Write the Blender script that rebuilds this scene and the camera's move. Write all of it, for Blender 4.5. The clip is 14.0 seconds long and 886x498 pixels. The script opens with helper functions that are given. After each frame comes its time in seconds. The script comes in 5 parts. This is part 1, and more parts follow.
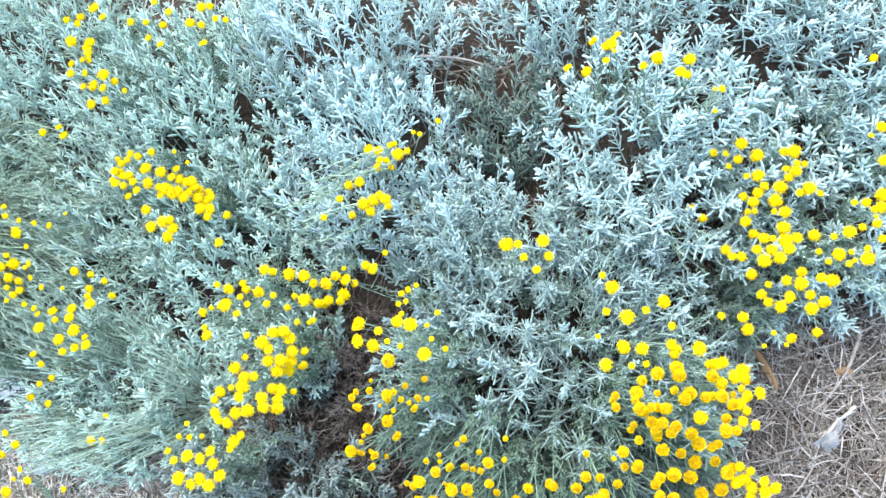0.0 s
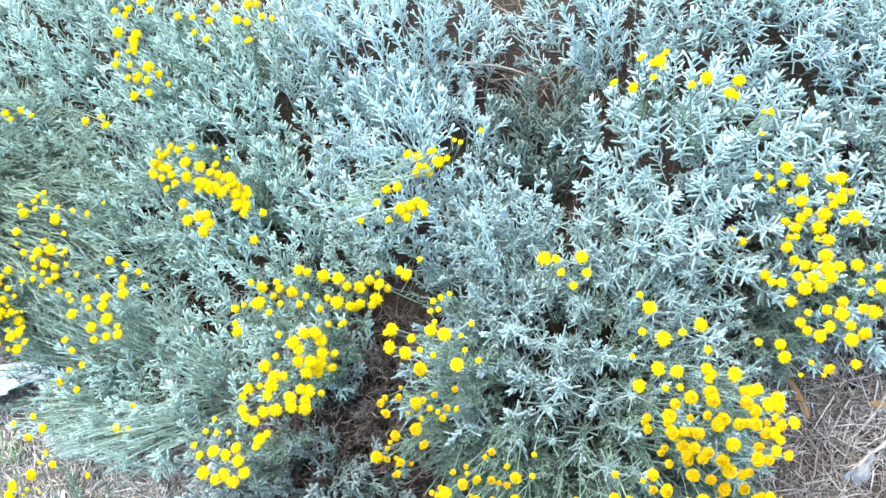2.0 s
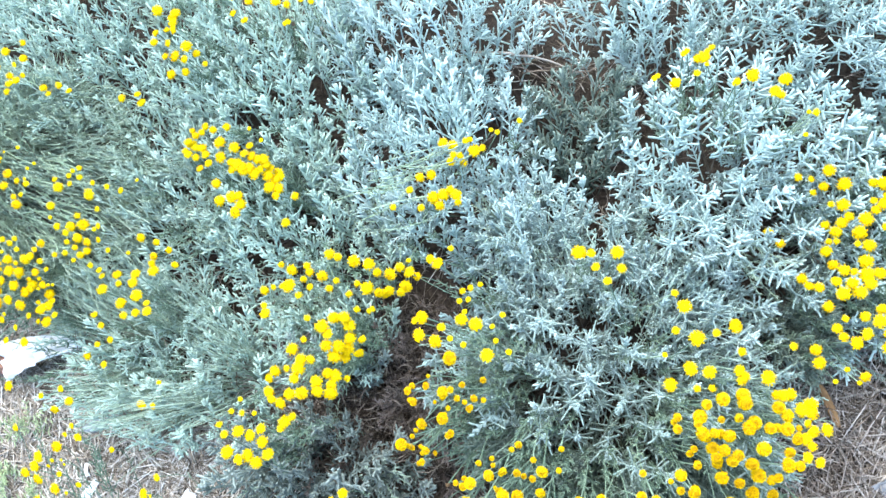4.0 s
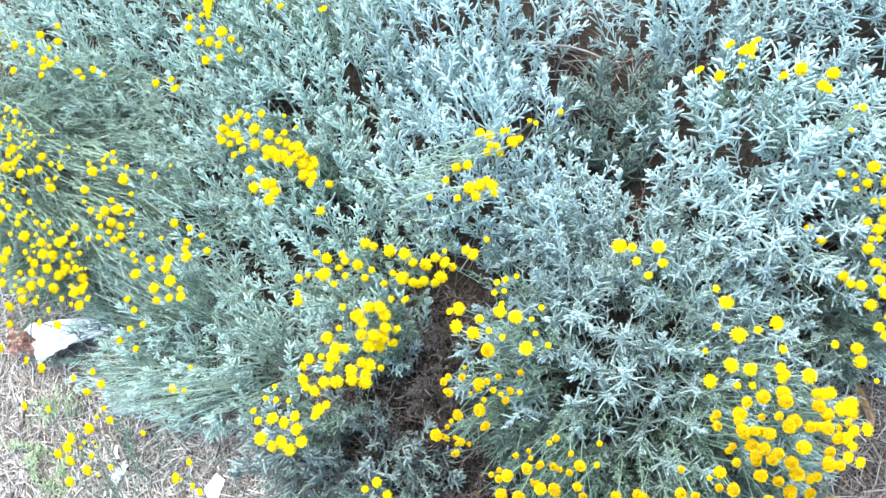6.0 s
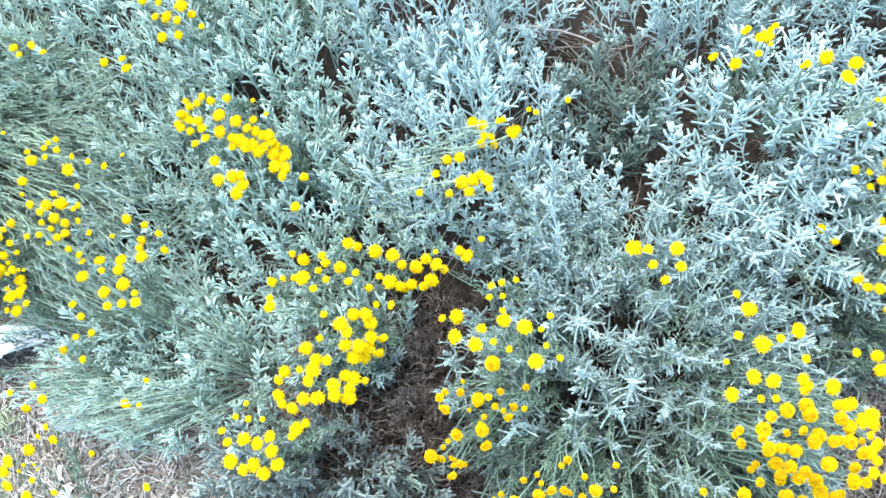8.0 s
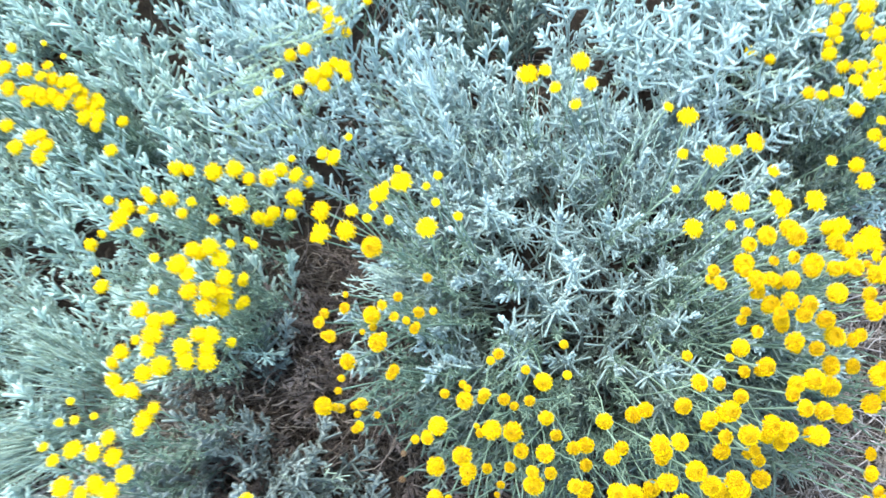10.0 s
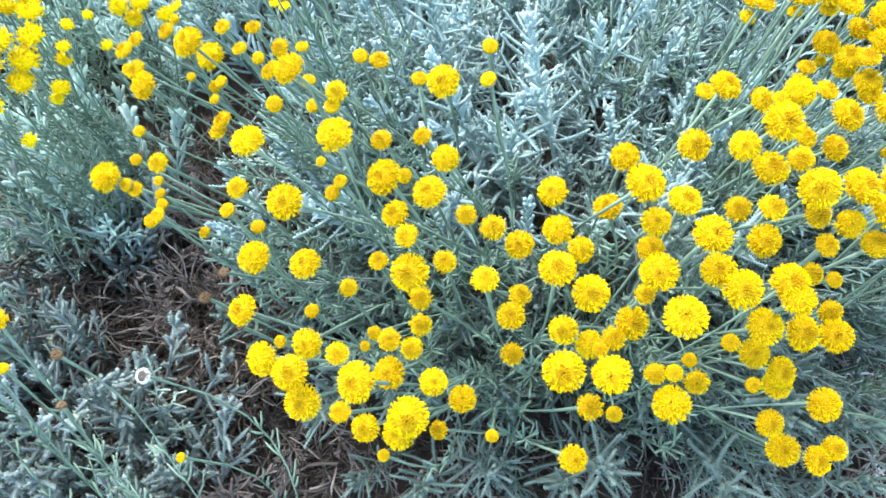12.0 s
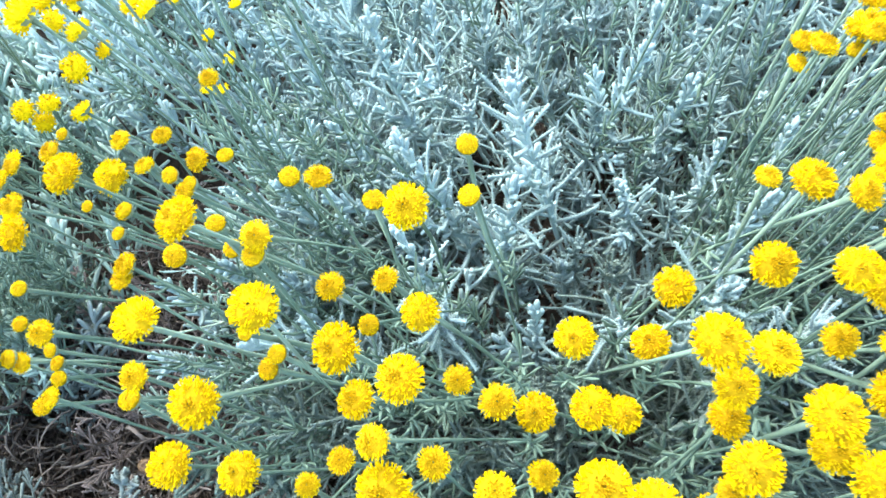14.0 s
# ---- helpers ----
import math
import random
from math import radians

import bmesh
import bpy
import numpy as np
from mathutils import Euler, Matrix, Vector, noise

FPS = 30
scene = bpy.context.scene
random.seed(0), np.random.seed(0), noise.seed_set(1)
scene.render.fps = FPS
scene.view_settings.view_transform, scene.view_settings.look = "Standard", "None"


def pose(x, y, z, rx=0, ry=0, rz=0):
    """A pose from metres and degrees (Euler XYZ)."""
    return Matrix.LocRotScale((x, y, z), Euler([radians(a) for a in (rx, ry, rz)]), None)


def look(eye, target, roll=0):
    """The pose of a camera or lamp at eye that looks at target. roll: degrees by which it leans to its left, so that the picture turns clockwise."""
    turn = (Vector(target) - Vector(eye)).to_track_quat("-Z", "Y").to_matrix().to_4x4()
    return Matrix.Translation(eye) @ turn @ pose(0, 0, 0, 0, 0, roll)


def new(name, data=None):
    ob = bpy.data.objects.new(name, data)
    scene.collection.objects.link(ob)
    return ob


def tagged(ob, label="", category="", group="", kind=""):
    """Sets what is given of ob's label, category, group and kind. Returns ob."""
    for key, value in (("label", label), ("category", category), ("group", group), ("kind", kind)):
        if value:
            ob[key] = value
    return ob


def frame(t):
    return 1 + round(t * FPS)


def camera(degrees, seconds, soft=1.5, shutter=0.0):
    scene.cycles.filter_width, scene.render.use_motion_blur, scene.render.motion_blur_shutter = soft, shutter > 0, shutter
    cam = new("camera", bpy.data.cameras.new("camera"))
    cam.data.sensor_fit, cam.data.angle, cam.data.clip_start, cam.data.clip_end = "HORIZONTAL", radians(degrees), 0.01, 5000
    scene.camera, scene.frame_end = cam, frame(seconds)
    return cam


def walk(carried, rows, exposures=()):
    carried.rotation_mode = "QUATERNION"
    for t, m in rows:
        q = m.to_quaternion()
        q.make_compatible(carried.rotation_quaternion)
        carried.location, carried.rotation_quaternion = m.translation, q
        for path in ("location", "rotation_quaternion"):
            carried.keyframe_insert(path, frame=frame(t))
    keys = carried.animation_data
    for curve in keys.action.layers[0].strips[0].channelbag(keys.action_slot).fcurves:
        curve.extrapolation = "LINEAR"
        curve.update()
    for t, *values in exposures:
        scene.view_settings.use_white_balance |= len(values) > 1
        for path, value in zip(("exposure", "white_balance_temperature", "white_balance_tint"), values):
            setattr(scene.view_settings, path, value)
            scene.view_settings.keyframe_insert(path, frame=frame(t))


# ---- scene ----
import functools

cam = camera(63.0, 14.0, 1.5, 0.3)
PATH = [
    (0, 0.1717, 0.2454, 1.0053, 6.99, 9.23, 1.97),
    (0.5, 0.1739, 0.2414, 1.0079, 7.21, 9.74, 2.54),
    (1, 0.1664, 0.2418, 1.0126, 7.35, 10.19, 3.31),
    (1.5, 0.1514, 0.2338, 1.0074, 7.67, 10.31, 4.29),
    (2, 0.1518, 0.2536, 1.0063, 7.60, 10.30, 5.19),
    (2.5, 0.1392, 0.2457, 0.9975, 7.83, 10.69, 6.44),
    (3, 0.1354, 0.2516, 1.0070, 7.58, 11.03, 7.71),
    (3.2, 0.1310, 0.2430, 1.0056, 8.03, 10.94, 8.20),
    (5.3, 0.1456, 0.2574, 1.0024, 6.49, 12.35, 6.72),
    (5.5, 0.1371, 0.2546, 1.0022, 6.47, 12.35, 6.75),
    (6, 0.1077, 0.2479, 1.0061, 6.80, 12.20, 8.81),
    (6.5, 0.0810, 0.2518, 0.9961, 6.87, 12.13, 9.74),
    (7, 0.0487, 0.2583, 0.9817, 6.66, 11.20, 9.46),
    (7.2, 0.0412, 0.2648, 0.9709, 6.64, 10.01, 9.24),
    (9.3, 0.0538, 0.1955, 0.9020, 4.93, 5.06, -0.09),
    (9.5, 0.0559, 0.1797, 0.8848, 5.82, 4.07, -2.67),
    (10, 0.0897, 0.1208, 0.7502, 11.07, 5.87, -3.83),
    (10.5, 0.1298, 0.0427, 0.5835, 16.24, 7.62, -3.88),
    (11, 0.1378, -0.0075, 0.5446, 20.27, 9.28, -0.19),
    (11.5, 0.1445, -0.0194, 0.5274, 23.52, 8.66, 1.56),
    (12, 0.1333, -0.0241, 0.5024, 23.47, 6.32, 2.37),
    (12.5, 0.1349, -0.0180, 0.4967, 24.47, 3.20, 2.17),
    (13, 0.1220, 0.0028, 0.4944, 25.13, 2.19, 0.55),
    (13.5, 0.1275, 0.0211, 0.4755, 26.56, 4.55, -0.20),
    (14, 0.1316, 0.0393, 0.4496, 25.63, 8.50, -3.03),
]
walk(cam, [(t, pose(x, y, z, rx, ry, rz)) for t, x, y, z, rx, ry, rz in PATH],
     [(0, 2.49, 6700, 4), (7.2, 2.49, 6700, 4), (9.3, 2.52, 6700, 4), (11, 2.76, 6700, 4), (14, 2.82, 6700, 4)])

# ---- light: open shade under a pale blue sky ----
SUN_ELEVATION, SUN_TURN = 50.0, -25.0
world = bpy.data.worlds.new("sky")
scene.world = world
world.use_nodes = True
sky = world.node_tree.nodes.new("ShaderNodeTexSky")
sky.sky_type, sky.sun_disc = "NISHITA", False
sky.sun_elevation, sky.sun_rotation = radians(SUN_ELEVATION), radians(SUN_TURN)
world.node_tree.nodes["Background"].inputs["Strength"].default_value = 0.15
world.node_tree.links.new(sky.outputs["Color"], world.node_tree.nodes["Background"].inputs["Color"])
sun = new("sun", bpy.data.lights.new("sun", "SUN"))
sun.data.energy, sun.data.angle, sun.data.color = 1.3, radians(80), (1.0, 0.97, 0.93)
sun_from = Vector((math.sin(radians(SUN_TURN)), math.cos(radians(SUN_TURN)), math.tan(radians(SUN_ELEVATION))))
sun.matrix_world = look(sun_from * 5, (0, 0, 0))


# ---- materials ----
def material(name, rough=0.8, metal=0.0):
    mat = bpy.data.materials.new(name)
    mat.use_nodes = True
    tree = mat.node_tree
    shader = tree.nodes["Principled BSDF"]
    shader.inputs["Roughness"].default_value = rough
    shader.inputs["Metallic"].default_value = metal
    return mat, tree, shader


def ramp(tree, source, stops):
    """A colour ramp fed by source; stops: (place, colour)."""
    node = tree.nodes.new("ShaderNodeValToRGB")
    el = node.color_ramp.elements
    while len(el) < len(stops):
        el.new(0.5)
    for e, (p, c) in zip(el, stops):
        e.position, e.color = p, (*c, 1)
    tree.links.new(source, node.inputs["Fac"])
    return node.outputs["Color"]


def noise_tex(tree, scale, detail=4.0, rough=0.6, coord="Object"):
    tc = tree.nodes.new("ShaderNodeTexCoord")
    n = tree.nodes.new("ShaderNodeTexNoise")
    n.inputs["Scale"].default_value, n.inputs["Detail"].default_value, n.inputs["Roughness"].default_value = scale, detail, rough
    tree.links.new(tc.outputs[coord], n.inputs["Vector"])
    return n.outputs["Fac"]


def mix(tree, kind, fac, a, b):
    node = tree.nodes.new("ShaderNodeMix")
    node.data_type, node.blend_type = "RGBA", kind
    for socket, value in ((node.inputs[0], fac), (node.inputs[6], a), (node.inputs[7], b)):
        if isinstance(value, (int, float)):
            socket.default_value = value
        elif isinstance(value, tuple):
            socket.default_value = (*value, 1)
        else:
            tree.links.new(value, socket)
    return node.outputs[2]


def bump(tree, shader, height, strength, distance):
    node = tree.nodes.new("ShaderNodeBump")
    node.inputs["Strength"].default_value, node.inputs["Distance"].default_value = strength, distance
    tree.links.new(height, node.inputs["Height"])
    tree.links.new(node.outputs["Normal"], shader.inputs["Normal"])


def varied(name, stops, rough, scale, bump_scale=0.0, bump_depth=0.0, by="object", sheen=0.0, beads=False, shine=0.2):
    """Base colour from each piece's own random value, dappled by noise at a second scale."""
    mat, tree, shader = material(name, rough)
    if by == "object":
        rnd = tree.nodes.new("ShaderNodeObjectInfo").outputs["Random"]
    else:
        rnd = tree.nodes.new("ShaderNodeNewGeometry").outputs["Random Per Island"]
    base = ramp(tree, rnd, stops)
    dapple = ramp(tree, noise_tex(tree, scale), [(0.3, (0.62, 0.62, 0.62)), (0.7, (1.0, 1.0, 1.0))])
    tree.links.new(mix(tree, "MULTIPLY", 1.0, base, dapple), shader.inputs["Base Color"])
    if bump_scale and beads:
        tc = tree.nodes.new("ShaderNodeTexCoord")
        cells = tree.nodes.new("ShaderNodeTexVoronoi")
        cells.inputs["Scale"].default_value = bump_scale
        tree.links.new(tc.outputs["Object"], cells.inputs["Vector"])
        turned = tree.nodes.new("ShaderNodeMath")
        turned.operation = "SUBTRACT"
        turned.inputs[0].default_value = 1.0
        tree.links.new(cells.outputs["Distance"], turned.inputs[1])
        bump(tree, shader, turned.outputs[0], 1.0, bump_depth)
    elif bump_scale:
        bump(tree, shader, noise_tex(tree, bump_scale, 2.0), 0.6, bump_depth)
    if sheen:
        shader.inputs["Sheen Weight"].default_value = sheen
        shader.inputs["Sheen Roughness"].default_value = 0.5
    shader.inputs["Specular IOR Level"].default_value = shine
    return mat


FELT = varied("felted silver leaf", [(0.0, (0.39, 0.535, 0.51)), (0.5, (0.485, 0.645, 0.625)), (1.0, (0.565, 0.72, 0.705))], 1.0, 60, 1300, 0.0004, beads=True, shine=0.05, sheen=0.15)
FELT_SAGE = varied("felted sage leaf", [(0.0, (0.39, 0.535, 0.465)), (0.5, (0.485, 0.645, 0.56)), (1.0, (0.56, 0.72, 0.635))], 1.0, 60, 1300, 0.0004, beads=True, shine=0.05, sheen=0.1)
FELT_GREEN = varied("grey green leaf", [(0.0, (0.30, 0.405, 0.315)), (0.5, (0.395, 0.505, 0.40)), (1.0, (0.49, 0.605, 0.49))], 1.0, 60, 1300, 0.0003, beads=True, shine=0.05)
FELT_BLUE = varied("blue grey leaf", [(0.0, (0.285, 0.395, 0.37)), (0.5, (0.36, 0.485, 0.458)), (1.0, (0.43, 0.56, 0.53))], 1.0, 60, 1300, 0.0003, beads=True, shine=0.05, sheen=0.15)
FELT_TIP = varied("young white-felted tip", [(0.0, (0.35, 0.475, 0.465)), (0.5, (0.41, 0.545, 0.535)), (1.0, (0.465, 0.60, 0.59))], 1.0, 60, 1300, 0.0003, beads=True, shine=0.05, sheen=0.15)
# leaf colour with shade painted in, for low and overhung foliage
FELT_SHADE = varied("grey leaf darkened for shade", [(0.0, (0.145, 0.20, 0.17)), (0.5, (0.195, 0.26, 0.222)), (1.0, (0.265, 0.335, 0.292))], 1.0, 60, 1300, 0.0004, beads=True, shine=0.05)
FELT_DIM = varied("muted grey leaf", [(0.0, (0.185, 0.23, 0.212)), (0.5, (0.26, 0.315, 0.292)), (1.0, (0.35, 0.415, 0.388))], 1.0, 60, 1300, 0.0004, beads=True, shine=0.05)
FELT_DEAD = varied("dead brown leaf", [(0.0, (0.12, 0.095, 0.085)), (0.5, (0.21, 0.17, 0.15)), (1.0, (0.34, 0.285, 0.26))], 1.0, 60, 1300, 0.0004, beads=True, shine=0.05)
# main shrub's inner leaves, lighter behind, darker in front: shade put into colour
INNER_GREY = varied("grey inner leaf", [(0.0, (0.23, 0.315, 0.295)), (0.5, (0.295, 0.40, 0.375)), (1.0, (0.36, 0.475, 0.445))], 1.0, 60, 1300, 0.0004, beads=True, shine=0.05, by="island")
INNER_SHADE = varied("inner leaf darkened for shade", [(0.0, (0.145, 0.20, 0.17)), (0.5, (0.195, 0.26, 0.222)), (1.0, (0.265, 0.335, 0.292))], 1.0, 60, 1300, 0.0004, beads=True, shine=0.05, by="island")
INNER_GREEN = varied("green inner leaf", [(0.0, (0.30, 0.405, 0.315)), (0.5, (0.395, 0.505, 0.40)), (1.0, (0.49, 0.605, 0.49))], 1.0, 60, 1300, 0.0003, beads=True, shine=0.05, by="island")
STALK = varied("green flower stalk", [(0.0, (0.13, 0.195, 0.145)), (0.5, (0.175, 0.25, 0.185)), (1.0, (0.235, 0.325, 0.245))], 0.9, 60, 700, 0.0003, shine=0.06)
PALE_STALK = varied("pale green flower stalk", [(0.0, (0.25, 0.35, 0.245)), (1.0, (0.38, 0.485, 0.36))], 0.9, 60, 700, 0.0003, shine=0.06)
WOOD = varied("grey brown bark", [(0.0, (0.09, 0.075, 0.06)), (1.0, (0.22, 0.19, 0.16))], 0.9, 120, 400, 0.001)
DRY = varied("dead curled stem", [(0.0, (0.055, 0.042, 0.035)), (0.5, (0.15, 0.118, 0.095)), (1.0, (0.34, 0.29, 0.25))], 0.9, 80, by="island")
STRAW = varied("bleached straw", [(0.0, (0.14, 0.11, 0.085)), (0.3, (0.36, 0.30, 0.24)), (0.65, (0.62, 0.56, 0.49)), (1.0, (0.80, 0.77, 0.72))], 0.8, 40, by="island")
GREY_STRAW = varied("weathered grey straw", [(0.0, (0.10, 0.078, 0.064)), (0.3, (0.25, 0.205, 0.172)), (0.7, (0.44, 0.385, 0.34)), (1.0, (0.66, 0.61, 0.57))], 0.8, 40, by="island")
TWIG = varied("weathered twig", [(0.0, (0.36, 0.32, 0.28)), (1.0, (0.55, 0.51, 0.46))], 0.85, 60, 300, 0.001)
DRY_TWIG = varied("dry brown twig", [(0.0, (0.17, 0.13, 0.10)), (1.0, (0.33, 0.27, 0.22))], 0.85, 60, 300, 0.001)
YELLOW = varied("yellow floret", [(0.0, (0.86, 0.58, 0.004)), (0.5, (0.885, 0.63, 0.005)), (1.0, (0.91, 0.685, 0.007))], 0.8, 7, shine=0.08)
ORANGE = varied("golden disc centre", [(0.0, (0.81, 0.475, 0.006)), (1.0, (0.87, 0.55, 0.008))], 0.8, 9, 40, 0.01, shine=0.08)
# base between florets, its ochre deepened to stand for shade in the gaps
OCHRE_GAP = varied("ochre base darkened for floret gaps", [(0.0, (0.47, 0.27, 0.006)), (1.0, (0.59, 0.36, 0.008))], 0.9, 9, shine=0.05)
CUP = varied("pale green involucre", [(0.0, (0.25, 0.31, 0.17)), (1.0, (0.36, 0.41, 0.26))], 0.8, 300, 1500, 0.0003)
SPENT = varied("withered brown floret", [(0.0, (0.18, 0.11, 0.055)), (1.0, (0.31, 0.20, 0.11))], 0.9, 6, 30, 0.01)
HUSK = varied("bleached husk", [(0.0, (0.78, 0.75, 0.70)), (1.0, (0.84, 0.82, 0.78))], 0.9, 2.5)
WEED = varied("fresh green weed leaf", [(0.0, (0.29, 0.37, 0.20)), (1.0, (0.42, 0.50, 0.30))], 0.6, 100)
BARK_CHIP = varied("orange brown bark", [(0.0, (0.30, 0.17, 0.08)), (1.0, (0.34, 0.20, 0.10))], 0.85, 60, 200, 0.002)
GREY_LUMP = varied("pale grey lump", [(0.0, (0.30, 0.33, 0.35)), (1.0, (0.42, 0.45, 0.47))], 0.8, 60, 300, 0.001)
DEAD_LEAF = varied("grey dead leaf", [(0.0, (0.26, 0.25, 0.25)), (1.0, (0.34, 0.34, 0.35))], 0.8, 80, 250, 0.001)


def soil_material():
    mat, tree, shader = material("dry brown soil", 0.95)
    large, fine = noise_tex(tree, 9, 5), noise_tex(tree, 160, 6, 0.7)
    a = ramp(tree, large, [(0.35, (0.05, 0.038, 0.03)), (0.65, (0.125, 0.096, 0.075))])
    b = ramp(tree, fine, [(0.35, (0.45, 0.45, 0.45)), (0.7, (1.0, 1.0, 1.0))])
    tree.links.new(mix(tree, "MULTIPLY", 1.0, a, b), shader.inputs["Base Color"])
    bump(tree, shader, fine, 0.9, 0.006)
    shader.inputs["Specular IOR Level"].default_value = 0.2
    return mat


def film_material():
    mat, tree, shader = material("white plastic film", 0.35)
    c = ramp(tree, noise_tex(tree, 30, 5), [(0.35, (0.62, 0.66, 0.70)), (0.65, (0.84, 0.86, 0.88))])
    tree.links.new(c, shader.inputs["Base Color"])
    bump(tree, shader, noise_tex(tree, 70, 4), 0.5, 0.004)
    return mat


def foil_material():
    mat, tree, shader = material("copper brown print", 0.4)
    c = ramp(tree, noise_tex(tree, 260, 2), [(0.45, (0.11, 0.045, 0.028)), (0.64, (0.30, 0.13, 0.075)), (0.76, (0.75, 0.55, 0.44))])
    tree.links.new(c, shader.inputs["Base Color"])
    bump(tree, shader, noise_tex(tree, 90, 3), 0.4, 0.003)
    return mat


SOIL, FILM, FOIL = soil_material(), film_material(), foil_material()
rng = random.Random(7)


# ---- mesh helpers ----
def mesh(name, verts, faces, materials, slots=None, smooth=True):
    me = bpy.data.meshes.new(name)
    me.from_pydata([tuple(v) for v in verts], [], faces)
    for m in materials:
        me.materials.append(m)
    if slots is not None:
        me.polygons.foreach_set("material_index", slots)
    me.polygons.foreach_set("use_smooth", [smooth] * len(me.polygons))
    me.update()
    return me


def tube(verts, faces, path, radii, sides, tip=True):
    """Adds a closed tube along path to the lists."""
    start, n = len(verts), len(path)
    side = Vector((0.37, 0.61, 0.7))
    for i, p in enumerate(path):
        along = (path[min(i + 1, n - 1)] - path[max(i - 1, 0)]).normalized()
        u = along.cross(side)
        u = u.normalized() if u.length > 1e-4 else along.orthogonal().normalized()
        v = along.cross(u)
        side = v.cross(along) if i else side
        for k in range(sides):
            a = math.tau * k / sides
            verts.append(p + (u * math.cos(a) + v * math.sin(a)) * radii[i])
        if i:
            for k in range(sides):
                l = (k + 1) % sides
                faces.append((start + (i - 1) * sides + k, start + (i - 1) * sides + l, start + i * sides + l, start + i * sides + k))
    if tip:
        along = (path[-1] - path[-2]).normalized()
        verts.append(path[-1] + along * radii[-1] * 0.8)
        last = start + (n - 1) * sides
        for k in range(sides):
            faces.append((last + k, last + (k + 1) % sides, len(verts) - 1))


def curve_points(a, b, c, d, n):
    """n + 1 points of a cubic Bezier."""
    out = []
    for i in range(n + 1):
        s = i / n
        q = 1 - s
        out.append(a * q ** 3 + b * 3 * q * q * s + c * 3 * q * s * s + d * s ** 3)
    return out


def place(name, data, m, parent=None, label=""):
    ob = new(name, data)
    if parent is not None:
        ob.parent = parent
    ob.matrix_basis = m
    return tagged(ob, label)


# ---- leafy shoots ----
LENGTH = {"rosette": 0.085, "star": 0.08, "plume": 0.115, "spire": 0.12, "stalky": 0.15, "reed": 0.19}
RODS = {"rosette": 0.00108, "star": 0.00140, "plume": 0.00138, "spire": 0.00088, "stalky": 0.00075, "reed": 0.0006}


def rod_leaf(verts, faces, at, d0, d1, size, rad, detail, r):
    """One blunt leaf; near ones are a thin midrib set with four rows of small felted teeth."""
    toothed = detail >= 1
    steps, sides = (4, 3) if toothed else (3, 5) if detail == 0 and size < 0.012 else (3, 4) if detail == 0 else (1, 3)

    def along(q):
        return at + d0 * size * q * (1 - q * 0.5) + d1 * size * q * q * 0.5

    path = [along(k / steps) for k in range(steps + 1)]
    radii = [rad * (0.64 if toothed else 1.0) * (0.66 + 0.44 * math.sin(math.pi * (0.1 + 0.72 * k / steps))) for k in range(steps + 1)]
    tube(verts, faces, path, radii, sides)
    if not toothed:
        return
    rows = max(4, int(size / (0.0015 if detail > 1 else 0.0018)))
    wide = 0.00056 if detail > 1 else 0.00066
    turn = r.uniform(0, 1.5)
    for k in range(rows):
        for m in range(4):
            q = (k + 0.8 + 0.5 * (m % 2)) / (rows + 0.6)
            p, d = along(q), (d0 * (1 - q) + d1 * q).normalized()
            u = d.orthogonal().normalized()
            v = d.cross(u)
            a = turn + m * math.pi / 2 + r.uniform(-0.25, 0.25)
            out = u * math.cos(a) + v * math.sin(a)
            cross = d.cross(out)
            long = rad * (1.12 + 0.5 * math.sin(math.pi * (0.12 + 0.72 * q))) * r.uniform(0.8, 1.15)
            n = len(verts)
            verts.extend((p - d * wide + out * rad * 0.2, p + cross * wide + d * wide * 0.4, p - cross * wide + d * wide * 0.4, p + out * long + d * 0.0005))
            faces.extend(((n, n + 1, n + 3), (n + 1, n + 2, n + 3), (n + 2, n, n + 3)))


